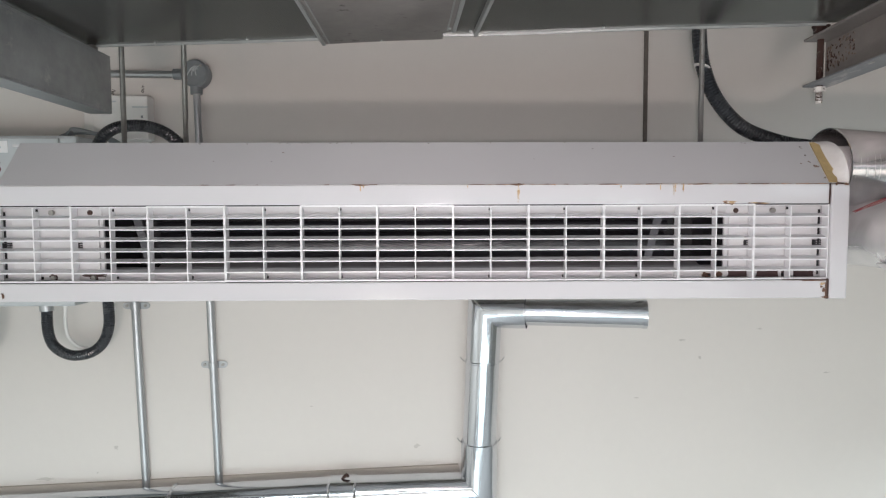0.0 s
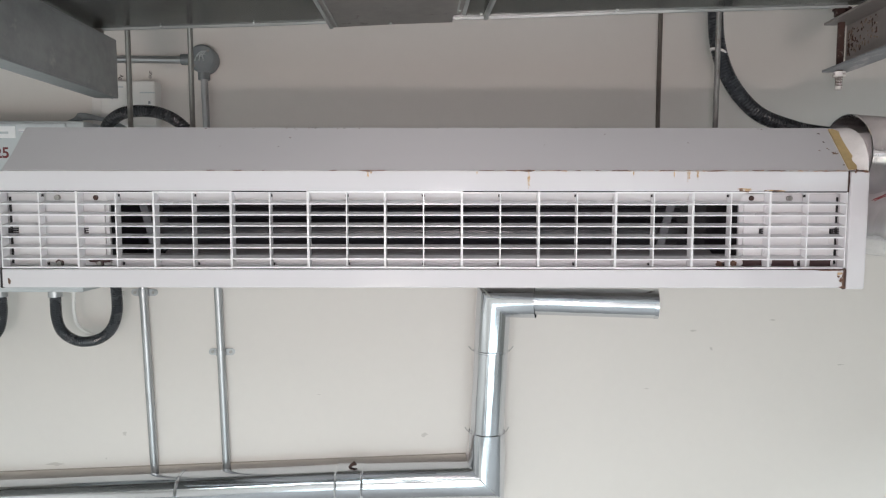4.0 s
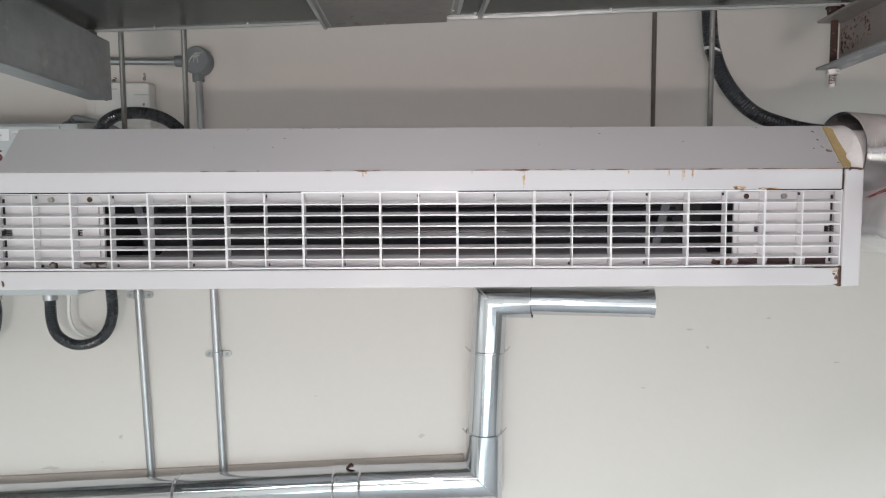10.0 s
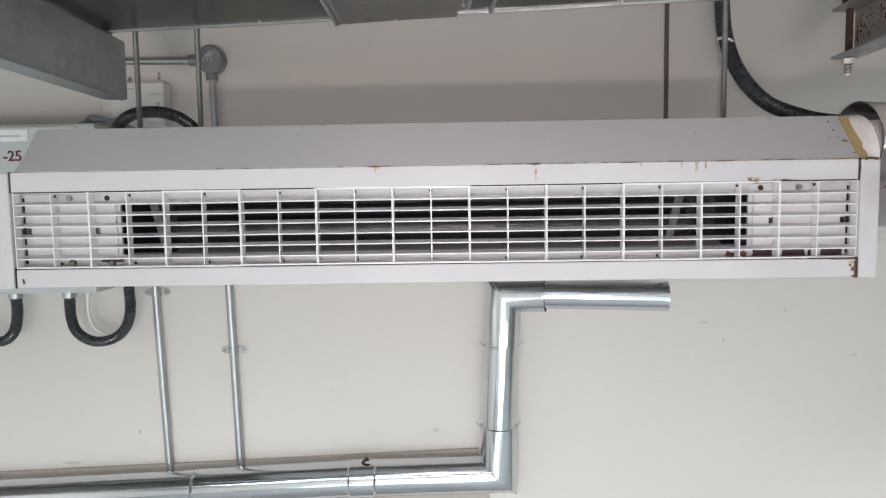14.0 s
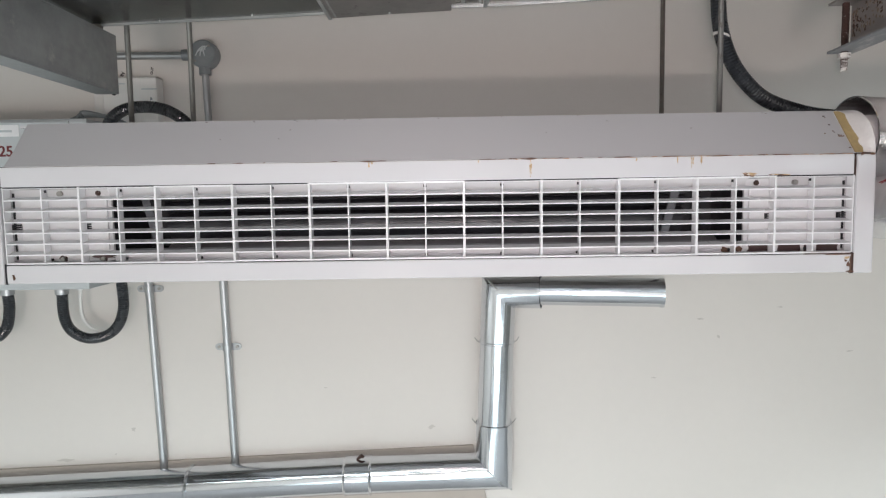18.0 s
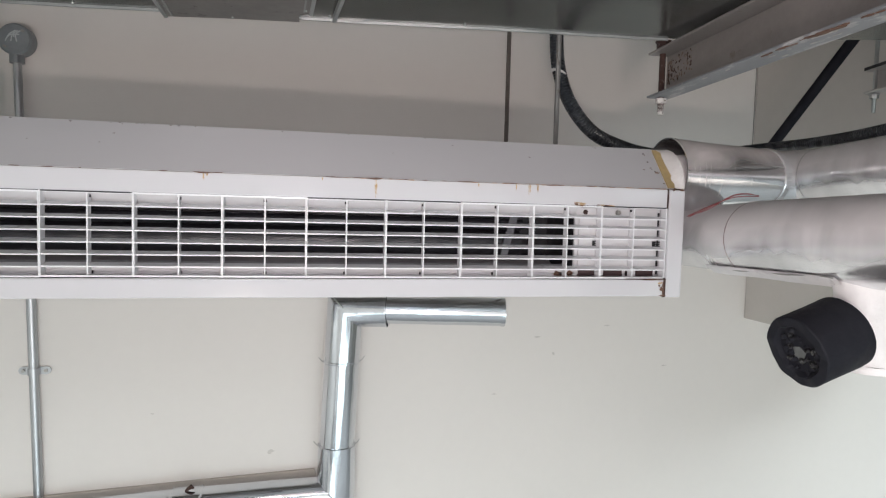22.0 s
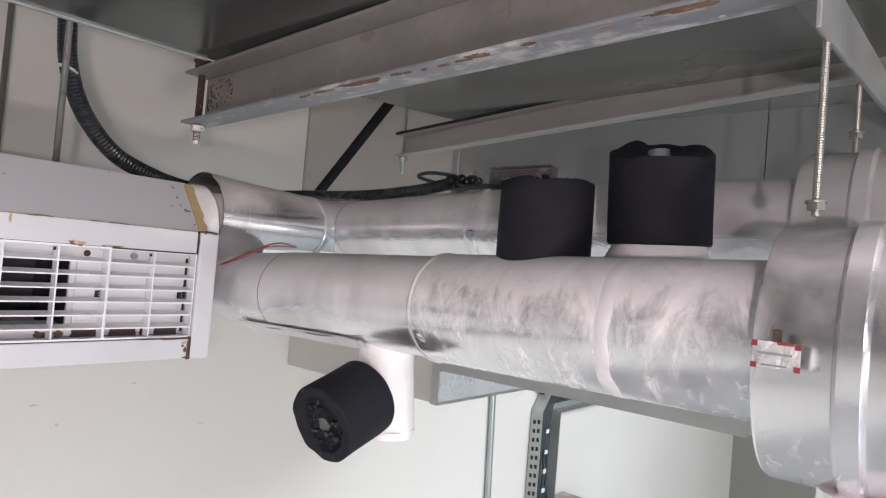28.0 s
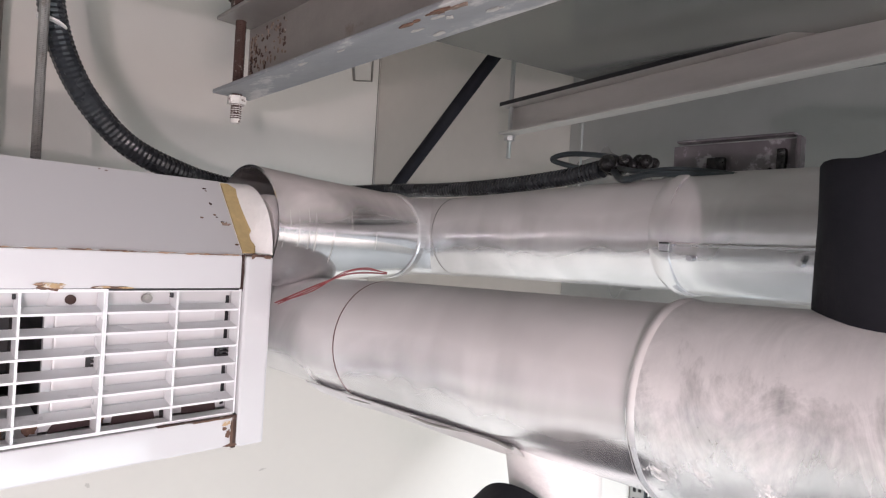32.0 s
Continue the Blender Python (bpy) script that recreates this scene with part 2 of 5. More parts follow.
LED.node_tree.nodes["Principled BSDF"].inputs["Emission Strength"].default_value = 2.5

# ---- builders ----


def thing(name, label, category, group="", kind="", at=(0, 0, 0)):
    ob = tagged(new(name), label, category, group, kind)
    ob.location = at
    return ob


def part(name, bm, mat, parent=None, label="", smooth=False):
    """Links a bmesh as one mesh object, its origin at its middle, under a thing or a part."""
    me = bpy.data.meshes.new(name)
    bmesh.ops.recalc_face_normals(bm, faces=bm.faces)
    if smooth:
        for f in bm.faces:
            f.smooth = True
    bm.to_mesh(me)
    bm.free()
    if smooth:
        me.set_sharp_from_angle(angle=radians(38))
    me.materials.append(mat)
    ob = new(name, me)
    if parent:
        ob.parent = parent
        base, up = Vector(parent.location), parent.parent
        while up:
            base += Vector(up.location)
            up = up.parent
        me.transform(Matrix.Translation(-base))
    if label:
        ob["label"] = label
    return ob


def box(bm, x0, x1, y0, y1, z0, z1, bevel=0.0):
    m = Matrix.LocRotScale(((x0 + x1) / 2, (y0 + y1) / 2, (z0 + z1) / 2), None, (abs(x1 - x0), abs(y1 - y0), abs(z1 - z0)))
    r = bmesh.ops.create_cube(bm, size=1, matrix=m)
    if bevel:
        edges = list({e for v in r["verts"] for e in v.link_edges})
        bmesh.ops.bevel(bm, geom=edges, offset=bevel, segments=2, affect="EDGES", profile=0.6)
    return bm


def cube(x0, x1, y0, y1, z0, z1, bevel=0.0):
    return box(bmesh.new(), x0, x1, y0, y1, z0, z1, bevel)


def prism(bm, outline, axis, a, b):
    """An outline of (u, v) pairs drawn out along an axis from a to b. x: (y, z); y: (x, z); z: (x, y)."""
    put = {"x": lambda u, v, w: (w, u, v), "y": lambda u, v, w: (u, w, v), "z": lambda u, v, w: (u, v, w)}[axis]
    lo = [bm.verts.new(put(u, v, a)) for u, v in outline]
    hi = [bm.verts.new(put(u, v, b)) for u, v in outline]
    n = len(outline)
    bm.faces.new(lo), bm.faces.new(hi[::-1])
    for i in range(n):
        bm.faces.new((lo[i], lo[(i + 1) % n], hi[(i + 1) % n], hi[i]))
    return bm


def ring_at(bm, centre, way, r, n, side=None, wob=0.0, seed=0.0):
    way = Vector(way).normalized()
    u = side or way.orthogonal().normalized()
    v = way.cross(u)
    out = []
    for i in range(n):
        a = 2 * math.pi * i / n
        k = r * (1 + wob * noise.noise(Vector((math.cos(a) * 1.6 + seed, math.sin(a) * 1.6, seed * 3.1))))
        out.append(bm.verts.new(Vector(centre) + (u * math.cos(a) + v * math.sin(a)) * k))
    return out


def tube(bm, points, radii, n=16, caps=True, wob=0.0):
    """A round body along points, with one radius or one for each point."""
    points = [Vector(p) for p in points]
    if not hasattr(radii, "__len__"):
        radii = [radii] * len(points)
    side, before = None, None
    for i, p in enumerate(points):
        way = (points[min(i + 1, len(points) - 1)] - points[max(i - 1, 0)]).normalized()
        side = way.orthogonal().normalized() if side is None else (side - way * side.dot(way)).normalized()
        ring = ring_at(bm, p, way, radii[i], n, side, wob, i * 0.37)
        if before:
            for k in range(n):
                bm.faces.new((before[k], before[(k + 1) % n], ring[(k + 1) % n], ring[k]))
        elif caps:
            bm.faces.new(ring[::-1])
        before = ring
    if caps:
        bm.faces.new(before)
    return bm


def pipe_shell(bm, points, radii, thick=0.004, n=40):
    """An open tube with wall thickness."""
    points = [Vector(p) for p in points]
    if not hasattr(radii, "__len__"):
        radii = [radii] * len(points)
    rows, side = [], None
    for inner in (0, 1):
        line, side = [], None
        for i, p in enumerate(points):
            way = (points[min(i + 1, len(points) - 1)] - points[max(i - 1, 0)]).normalized()
            side = way.orthogonal().normalized() if side is None else (side - way * side.dot(way)).normalized()
            line.append(ring_at(bm, p, way, radii[i] - inner * thick, n, side))
        rows.append(line)
    for line in rows:
        for a, b in zip(line, line[1:]):
            for k in range(n):
                bm.faces.new((a[k], a[(k + 1) % n], b[(k + 1) % n], b[k]))
    for e in (0, -1):
        a, b = rows[0][e], rows[1][e]
        for k in range(n):
            bm.faces.new((a[k], a[(k + 1) % n], b[(k + 1) % n], b[k]))
    return bm


def mitre(bm, points, r, n=36):
    """A round pipe along points with sharp mitred corners."""
    pts = [Vector(p) for p in points]
    ways = [(b - a).normalized() for a, b in zip(pts, pts[1:])]
    before = ring_at(bm, pts[0], ways[0], r, n)
    ring = [v.co.copy() for v in before]
    for i in range(1, len(pts)):
        d = ways[i - 1]
        nrm = d if i == len(pts) - 1 else (d + ways[i]).normalized()
        ring = [c + d * ((pts[i] - c).dot(nrm) / d.dot(nrm)) for c in ring]
        now = [bm.verts.new(c) for c in ring]
        for k in range(n):
            bm.faces.new((before[k], before[(k + 1) % n], now[(k + 1) % n], now[k]))
        before = now
    return bm


def bend(points, steps=10):
    """A smooth line through the points."""
    pts = [Vector(p) for p in points]
    pts = [pts[0] * 2 - pts[1]] + pts + [pts[-1] * 2 - pts[-2]]
    out = []
    for i in range(1, len(pts) - 2):
        a, b, c, d = pts[i - 1:i + 3]
        for k in range(steps):
            t = k / steps
            out.append(0.5 * (2 * b + (c - a) * t + (2 * a - 5 * b + 4 * c - d) * t * t + (3 * b - a - 3 * c + d) * t ** 3))
    return out + [pts[-2]]


def corrugated(bm, points, r, pitch=0.0034, n=14):
    line = bend(points, 24)
    out, radii, run = [], [], 0.0
    total = sum((b - a).length for a, b in zip(line, line[1:]))
    count = int(total / pitch)
    k, seg = 0, 0.0
    lengths = [0.0]
    for a, b in zip(line, line[1:]):
        lengths.append(lengths[-1] + (b - a).length)
    for i in range(count + 1):
        s = i * total / count
        while k < len(lengths) - 2 and lengths[k + 1] < s:
            k += 1
        f = (s - lengths[k]) / max(1e-9, lengths[k + 1] - lengths[k])
        out.append(line[k].lerp(line[k + 1], f))
        radii.append(r if i % 2 else r * 0.92)
    return tube(bm, out, radii, n)


def hexnut(bm, x, y, z, r=0.011, h=0.009):
    return prism(bm, [(x + r * math.cos(i * math.pi / 3 + 0.3), y + r * math.sin(i * math.pi / 3 + 0.3)) for i in range(6)], "z", z, z + h)


def threaded(bm, x, y, z0, z1, r=0.0055, pitch=0.0011, n=10):
    count = max(2, int((z1 - z0) / pitch))
    pts = [(x, y, z0 + (z1 - z0) * i / count) for i in range(count + 1)]
    return tube(bm, pts, [r if i % 2 else r * 0.90 for i in range(count + 1)], n)


def blot(bm, cx, cz, w, h, y, seed, ragged=0.5):
    """A thin ragged stain on a face that looks towards -y."""
    n, out = 22, []
    for i in range(n):
        a = 2 * math.pi * i / n
        k = 1 + ragged * noise.noise(Vector((math.cos(a) * 2 + seed, math.sin(a) * 2 - seed, seed * 1.7)))
        out.append((cx + w / 2 * k * math.cos(a), cz + h / 2 * k * math.sin(a)))
    return prism(bm, out, "y", y - 0.0008, y)


def lettering(name, words, mat, parent, size, m, thick=0.0006, label=""):
    cu = bpy.data.curves.new(name, "FONT")
    cu.body, cu.size, cu.extrude, cu.align_x, cu.align_y = words, size, thick, "CENTER", "CENTER"
    cu.offset = size * 0.02
    ob = new(name, cu)
    dg = bpy.context.evaluated_depsgraph_get()
    me = bpy.data.meshes.new_from_object(ob.evaluated_get(dg))
    bpy.data.objects.remove(ob)
    me.transform(m)
    me.materials.clear()
    me.materials.append(mat)
    ob = new(name, me)
    if parent:
        ob.parent = parent
        me.transform(Matrix.Translation(-Vector(parent.location)))
    if label:
        ob["label"] = label
    return ob

# ---- the room ----
YW = 2.15

OLIVE = material("olive_brown_paint", (0.25, 0.24, 0.21), 0.7, 0, 0.1, 2, 30, 0.1)


def setting(name, bm, mat, label, category):
    return tagged(part(name, bm, mat), label, category, kind="structure")


setting("wall_north", cube(-4.0, 7.6, YW, YW + 0.2, -0.5, 3.4), WALL, "cream painted plaster wall with faint scuffs", "wall")
setting("wall_west", cube(-4.2, -4.0, -4.2, YW + 0.2, -0.5, 3.4), WALL, "cream painted side wall", "wall")
setting("wall_east", cube(7.6, 7.8, -4.2, YW + 0.2, -0.5, 3.4), OLIVE, "dull olive-brown far side wall", "wall")
setting("wall_south", cube(-4.2, 7.8, -4.4, -4.2, -0.5, 3.4), WALL, "cream painted wall across the room", "wall")
setting("floor", cube(-4.2, 7.8, -4.4, YW + 0.2, -0.7, -0.5), CONCRETE, "grey concrete floor", "floor")
setting("ceiling", cube(-4.2, 7.8, -4.4, YW + 0.2, 3.4, 3.6), WALL, "plain painted ceiling slab", "ceiling")

# ---- overhead duct and its supports ----
duct = thing("overhead_duct", "dull galvanised rectangular air duct resting on steel channels", "air duct", at=(0.2, 1.0, 2.61))
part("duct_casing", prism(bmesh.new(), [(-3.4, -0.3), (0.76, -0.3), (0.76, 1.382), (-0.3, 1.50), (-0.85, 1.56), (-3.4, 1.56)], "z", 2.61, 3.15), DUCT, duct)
bm = prism(bmesh.new(), [(0.762, -0.3), (2.6, -0.3), (2.6, 1.14), (0.762, 1.380)], "z", 2.61, 3.15)
for v in bm.verts:
    if v.co.x > 1 and v.co.z < 3:
        v.co.z += 0.080
# same duct sheet, paler: the light on its right end is in the colour
DUCTLIGHT = material("lit_galvanised_sheet", (0.28, 0.292, 0.275), 0.24, 0.6, 0.14, 2.0, 16, 0.03, stretch=(1.4, 0.7, 1.0))
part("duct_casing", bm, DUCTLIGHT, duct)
bm = bmesh.new()
line = [(-3.0, 1.562), (-0.85, 1.562)] + [(-0.85 + 1.59 * k / 30, 1.562 - 0.178 * k / 30 - 0.004 * math.sin(k * 0.55 + 1) * math.sin(k * 0.105)) for k in range(1, 31)]
for a, b in zip(line, line[1:]):
    prism(bm, [(a[0], a[1]), (b[0], b[1]), (b[0], b[1] + 0.004), (a[0], a[1] + 0.004)], "z", 2.6055, 2.625)
part("bottom_lip", bm, ZINC, duct, "bent bright lip along the duct's edge")
part("patch_plate", prism(bmesh.new(), [(-0.275, 0.5), (0.035, 0.5), (-0.006, 1.400), (-0.027, 1.420), (-0.027, 1.464), (-0.160, 1.482), (-0.284, 1.505)], "z", 2.5985, 2.6060), PLATE, duct, "dark scuffed patch plate")
for (xa, ya), (xb, yb), w, drop in (((-0.270, 0.5), (-0.283, 1.503), 0.0035, 0.0035), ((-0.256, 0.5), (-0.270, 1.495), 0.0015, 0.002), ((0.040, 0.5), (-0.005, 1.402), 0.0035, 0.0035), ((0.024, 0.5), (-0.018, 1.395), 0.0015, 0.002), ((0.100, 0.5), (0.040, 1.438), 0.003, 0.003)):
    part("seam_strip", prism(bmesh.new(), [(xa - w, ya), (xa + w, ya), (xb + w, yb), (xb - w, yb)], "z", 2.5983 - drop, 2.6088), ZINC, duct)
for sx, sy in ((-0.66, 1.535), (-0.45, 1.507), (-0.271, 1.434), (-0.015, 1.385), (-0.155, 1.470), (0.031, 1.440), (0.30, 1.415)):
    part("screw", tube(bmesh.new(), [(sx, sy, 2.5960 if -0.29 < sx < 0 else 2.6065), (sx, sy, 2.606 if -0.29 < sx < 0 else 2.612)], [0.0026, 0.0036], 10), ZINC, duct)


def channel(name, label, xw, y0, y1, z0, h, flange, rise, mat, skew=0.0):
    """A steel channel along y, its flanges turned towards -x."""
    ob = thing(name, label, "steel channel", "duct supports", at=(xw, y1, z0))
    t = 0.005
    sh = Matrix(((1, skew, 0, -skew * y1), (0, 1, 0, 0), (0, -rise, 1, rise * y1), (0, 0, 0, 1)))
    for nm, dims in (("web", (xw - t, xw, y0, y1, z0 + t, z0 + h - t)), ("bottom_flange", (xw - flange, xw, y0, y1, z0, z0 + t)), ("top_flange", (xw - flange, xw, y0, y1, z0 + h - t, z0 + h))):
        bm = cube(*dims, 0.0012)
        bm.transform(sh)
        part(nm, bm, mat, ob)
    return ob


STAINED = material("stained_zinc_channel", (0.275, 0.255, 0.24), 0.45, 0.4, 0.25, 8, 60, 0.15, (0.20, 0.17, 0.15), spot_at=0.60, spot_scale=14)
right = channel("support_channel", "galvanised steel channel with peeling rusty lower flange", 0.788, -0.35, 1.455, 2.495, 0.100, 0.052, 0.02, STAINED, 0.035)


def flange_scab(cx, cy, w, ln, drop, seed, points=30, rag=0.9):
    """A thin ragged scab lying under the lower flange."""
    pts = []
    for k in range(points):
        a = 2 * math.pi * k / points
        q = 1 + rag * noise.noise(Vector((math.cos(a) * 3 + seed * 3, math.sin(a) * 3, seed))) + 0.35 * rag * noise.noise(Vector((math.cos(a) * 9, math.sin(a) * 9, seed)))
        pts.append((cx + w * q * math.cos(a) * 0.5, cy + ln * q * math.sin(a) * 0.5))
    z = 2.495 + 0.02 * (1.455 - cy)
    return prism(bmesh.new(), pts, "z", z - drop, z - 0.0002)


PALE = material("pale_zinc_angle", (0.47, 0.455, 0.435), 0.5, 0.35, 0.20, 6, 50, 0.12, (0.27, 0.25, 0.23), stretch=(1, 0.35, 1), spot_at=0.58, spot_scale=11)
CAKED = material("caked_brown_rust", (0.20, 0.145, 0.115), 0.9, 0, 0.4, 60, 200, 0.4)
FLANGE = material("patchy_primed_flange", (0.26, 0.27, 0.28), 0.5, 0.25, 0.22, 16, 90, 0.2, (0.44, 0.43, 0.425), stretch=(1.0, 0.45, 1.0), spot_at=0.50, spot_scale=16)
for ob in right.children:
    if ob.name.startswith("bottom_flange"):
        ob.data.materials[0] = FLANGE
        ob["label"] = "lower flange with patchy grey-blue primer"
EDGE = lambda y: 0.7395 + 0.035 * (y - 1.455)
for i, (yy, ln, w) in enumerate(((1.03, 0.05, 0.010), (0.945, 0.15, 0.020), (0.868, 0.035, 0.010), (0.735, 0.06, 0.016), (0.665, 0.03, 0.009), (0.50, 0.11, 0.014), (0.39, 0.04, 0.010))):
    part("rust_patch", flange_scab(EDGE(yy) + 0.001, yy, w * 0.55, ln * 0.5, 0.0016, i + 1.0), RUST, right, "flaking orange rust")
    part("paint_flake", flange_scab(EDGE(yy) + 0.010, yy + random.uniform(-0.015, 0.015), w * 0.28, ln * 0.30, 0.0010, i + 31.0), PALE, right, "flaking pale paint")
for i in range(30):
    yy = random.choice((0.945, 0.735, 0.50, 1.03, 0.87)) + random.gauss(0, 0.045)
    part("rust_patch", flange_scab(EDGE(yy) + random.uniform(-0.001, 0.006), yy, random.uniform(0.002, 0.005), random.uniform(0.006, 0.022), 0.0018, i + 131.0, 16), RUST if i % 3 else CAKED, right, "flaking orange rust")
for i in range(9):
    yy = random.uniform(0.35, 1.40)
    part("paint_flake", flange_scab(EDGE(yy) + random.uniform(0.0, 0.04), yy, random.uniform(0.002, 0.006), random.uniform(0.005, 0.018), 0.0012, i + 91.0, 14), PALE, right, "flaking pale paint")
for i in range(120):
    f = random.random() ** 1.8
    yy = 1.448 - 0.095 * f
    zz = 2.526 + random.random() * 0.052 + 0.012 * f
    bm = bmesh.new()
    bmesh.ops.create_icosphere(bm, subdivisions=1, radius=1, matrix=Matrix.LocRotScale((0.7828 + 0.035 * (yy - 1.455), yy, zz), None, (0.0010, random.uniform(0.0010, 0.0030), random.uniform(0.0012, 0.0042))))
    part("rust_speck", bm, (CAKED, RUSTY, CAKED, RUSTY)[i % 4], right)
GREYSTEEL = material("dull_grey_channel", (0.30, 0.315, 0.315), 0.42, 0.45, 0.36, 6, 50, 0.12, (0.40, 0.40, 0.39), spot_at=0.58, spot_scale=7)
channel("support_channel", "galvanised steel channel with a smooth grey web", -0.784, -0.35, 1.585, 2.462, 0.130, 0.052, 0.01, GREYSTEEL)
strut = channel("support_strut", "thin galvanised steel angle hung below the duct", 1.40, -0.35, 1.50, 2.553, 0.062, 0.035, 0.042, PALE, 0.11)


# black strip standing in for the shadow gap between strut and duct
bm = cube(1.3635, 1.3650, -0.35, 1.50, 2.6105, 2.6180)
bm.transform(Matrix(((1, 0.11, 0, -0.11 * 1.50), (0, 1, 0, 0), (0, -0.042, 1, 0.042 * 1.50), (0, 0, 0, 1))))
part("sealant_line", bm, BLACK, strut, "black strip painting the shadow gap along the top")


def hanger(name, label, x, y, z0, z1, r, mat, nuts=(), group=""):
    ob = thing(name, label, "threaded rod", group, at=(x, y, z0))
    part("rod", threaded(bmesh.new(), x, y, z0, z1, r), mat, ob, smooth=False)
    for z in nuts:
        n = part("nut", hexnut(bmesh.new(), x, y, z, r * 2.1, r * 1.7), mat, ob)
        part("washer", tube(bmesh.new(), [(x, y, z + r * 1.7), (x, y, z + r * 1.7 + 0.002)], r * 2.5, 16), mat, n)
    return ob


hanger("hanger_rod", "rusted threaded rod through the channel's end", 0.760, 1.435, 2.464, 3.38, 0.0070, RUSTY, (2.604,), "channel hanger rods")
bm = threaded(bmesh.new(), 0.760, 1.435, 2.458, 2.4935, 0.0068, 0.0015, 12)
CRUST = material("paint_crusted_thread", (0.62, 0.59, 0.56), 0.8, 0, 0.25, 60, 200, 0.6, (0.13, 0.09, 0.07), spot_at=0.56, spot_scale=110)
hn = thing("paint_drip", "pale paint crusted on the rod's end", "paint", at=(0.76, 1.435, 2.458))
part("crust", bm, CRUST, hn)
part("crusted_nut", hexnut(bmesh.new(), 0.760, 1.435, 2.4825, 0.0120, 0.010), CRUST, hn)
hanger("hanger_rod", "thick bare steel rod through the smooth channel", -0.81, 1.56, 2.59, 3.38, 0.011, STEEL, (), "channel hanger rods")
hanger("hanger_rod", "thin threaded rod through the strut's end", 1.383, 1.485, 2.505, 3.38, 0.005, ZINC, (2.541, 2.612), "channel hanger rods")
hanger("hanger_rod", "thin threaded rod behind the strut", 1.52, 1.40, 2.45, 3.38, 0.003, ZINC, (), "channel hanger rods")

# ---- tall duct casing beside the unit ----
FOLDED = material("painted_sheen_sheet", (0.80, 0.82, 0.85), 0.25, 0.35, 0.08, 6, 40, 0.15)
CASING = material("greyed_casing_sheet", (0.40, 0.405, 0.395), 0.33, 0.55, 0.12, 2.4, 30, 0.08)
casing = thing("duct_casing", "grey-green galvanised duct casing, stepped along its lower edge", "air duct", at=(1.565, 1.5, 1.88))
# cream darker than the wall's: shade on the upper sheet is in the tone
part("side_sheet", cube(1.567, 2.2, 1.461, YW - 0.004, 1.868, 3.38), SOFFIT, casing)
part("long_sheet", cube(1.565, 2.2, 0.62, 1.459, 1.965, 3.38), CASING, casing)
part("upper_sheet", cube(1.566, 2.2, -0.4, 0.618, 2.10, 3.38), CASING, casing)
part("corner_angle", cube(1.560, 1.566, 1.440, 1.466, 1.866, 2.20), ZINC, casing, "riveted corner angle")
# reflected lamp light on this folded sheet is put into its pale colour
part("bottom_pan", cube(1.568, 2.2, 1.440, 1.458, 1.872, 1.962), FOLDED, casing, "folded end sheet, its reflection painted pale")
part("bottom_rim", cube(1.562, 2.2, 1.438, 1.462, 1.864, 1.872), ZINC, casing)
for k in range(5):
    part("rivet", tube(bmesh.new(), [(1.5565, 1.453, 1.885 + k * 0.035), (1.5605, 1.453, 1.885 + k * 0.035)], 0.003, 8), ZINC, casing)

# ---- the air curtain ----
FX0, FX1, FY = -0.9150, 0.7465, 1.366
unit = thing("air_curtain", "long white enamel air curtain with a plastic grille and rusty seams", "air curtain", at=(-0.08, 1.4, 2.06))
part("chamfer_panel", prism(bmesh.new(), [(1.366, 2.290), (1.456, 2.382), (1.4595, 2.3785), (1.3695, 2.2865)], "x", -0.903, 0.744), WHITE, unit)
for v in unit.children[-1].data.vertices:
    if v.co.z > 0.30:
        v.co.x += 0.008 if v.co.x > 0 else -0.010
part("top_panel", cube(-0.93, 0.752, 1.457, 1.80, 2.374, 2.3795), WHITE, unit)
part("back_panel", cube(-0.93, 0.770, 1.80, 1.805, 2.07, 2.37), WHITE, unit)
part("bottom_panel", cube(-0.93, 0.783, 1.372, 1.80, 2.060, 2.0645), WHITE, unit)
part("upper_strip", cube(-0.9145, 0.744, FY - 0.002, FY + 0.010, 2.2495, 2.2885, 0.0018), WHITE, unit)
part("lower_strip", cube(-0.9145, 0.744, FY - 0.002, FY + 0.030, 2.059, 2.0955, 0.0025), WHITE, unit)
part("end_cap", cube(0.748, 0.785, FY - 0.004, 1.80, 2.057, 2.2885, 0.004), WHITE, unit, "white end cap with rust at its joint")
part("end_cap", cube(-0.955, -0.9185, FY - 0.004, 1.80, 2.057, 2.2885, 0.004), WHITE, unit)
part("upper_end_plate", prism(bmesh.new(), [(1.372, 2.289), (1.462, 2.379), (1.80, 2.379), (1.80, 2.289)], "x", -0.9120, -0.9045), WHITE, unit)
part("end_piece", prism(bmesh.new(), [(1.368, 2.2905), (1.457, 2.3815), (1.62, 2.3815), (1.62, 2.2905)], "x", 0.7445, 0.7860), PLASTER, unit, "white wrapped end piece")
bm = bmesh.new()
before = None
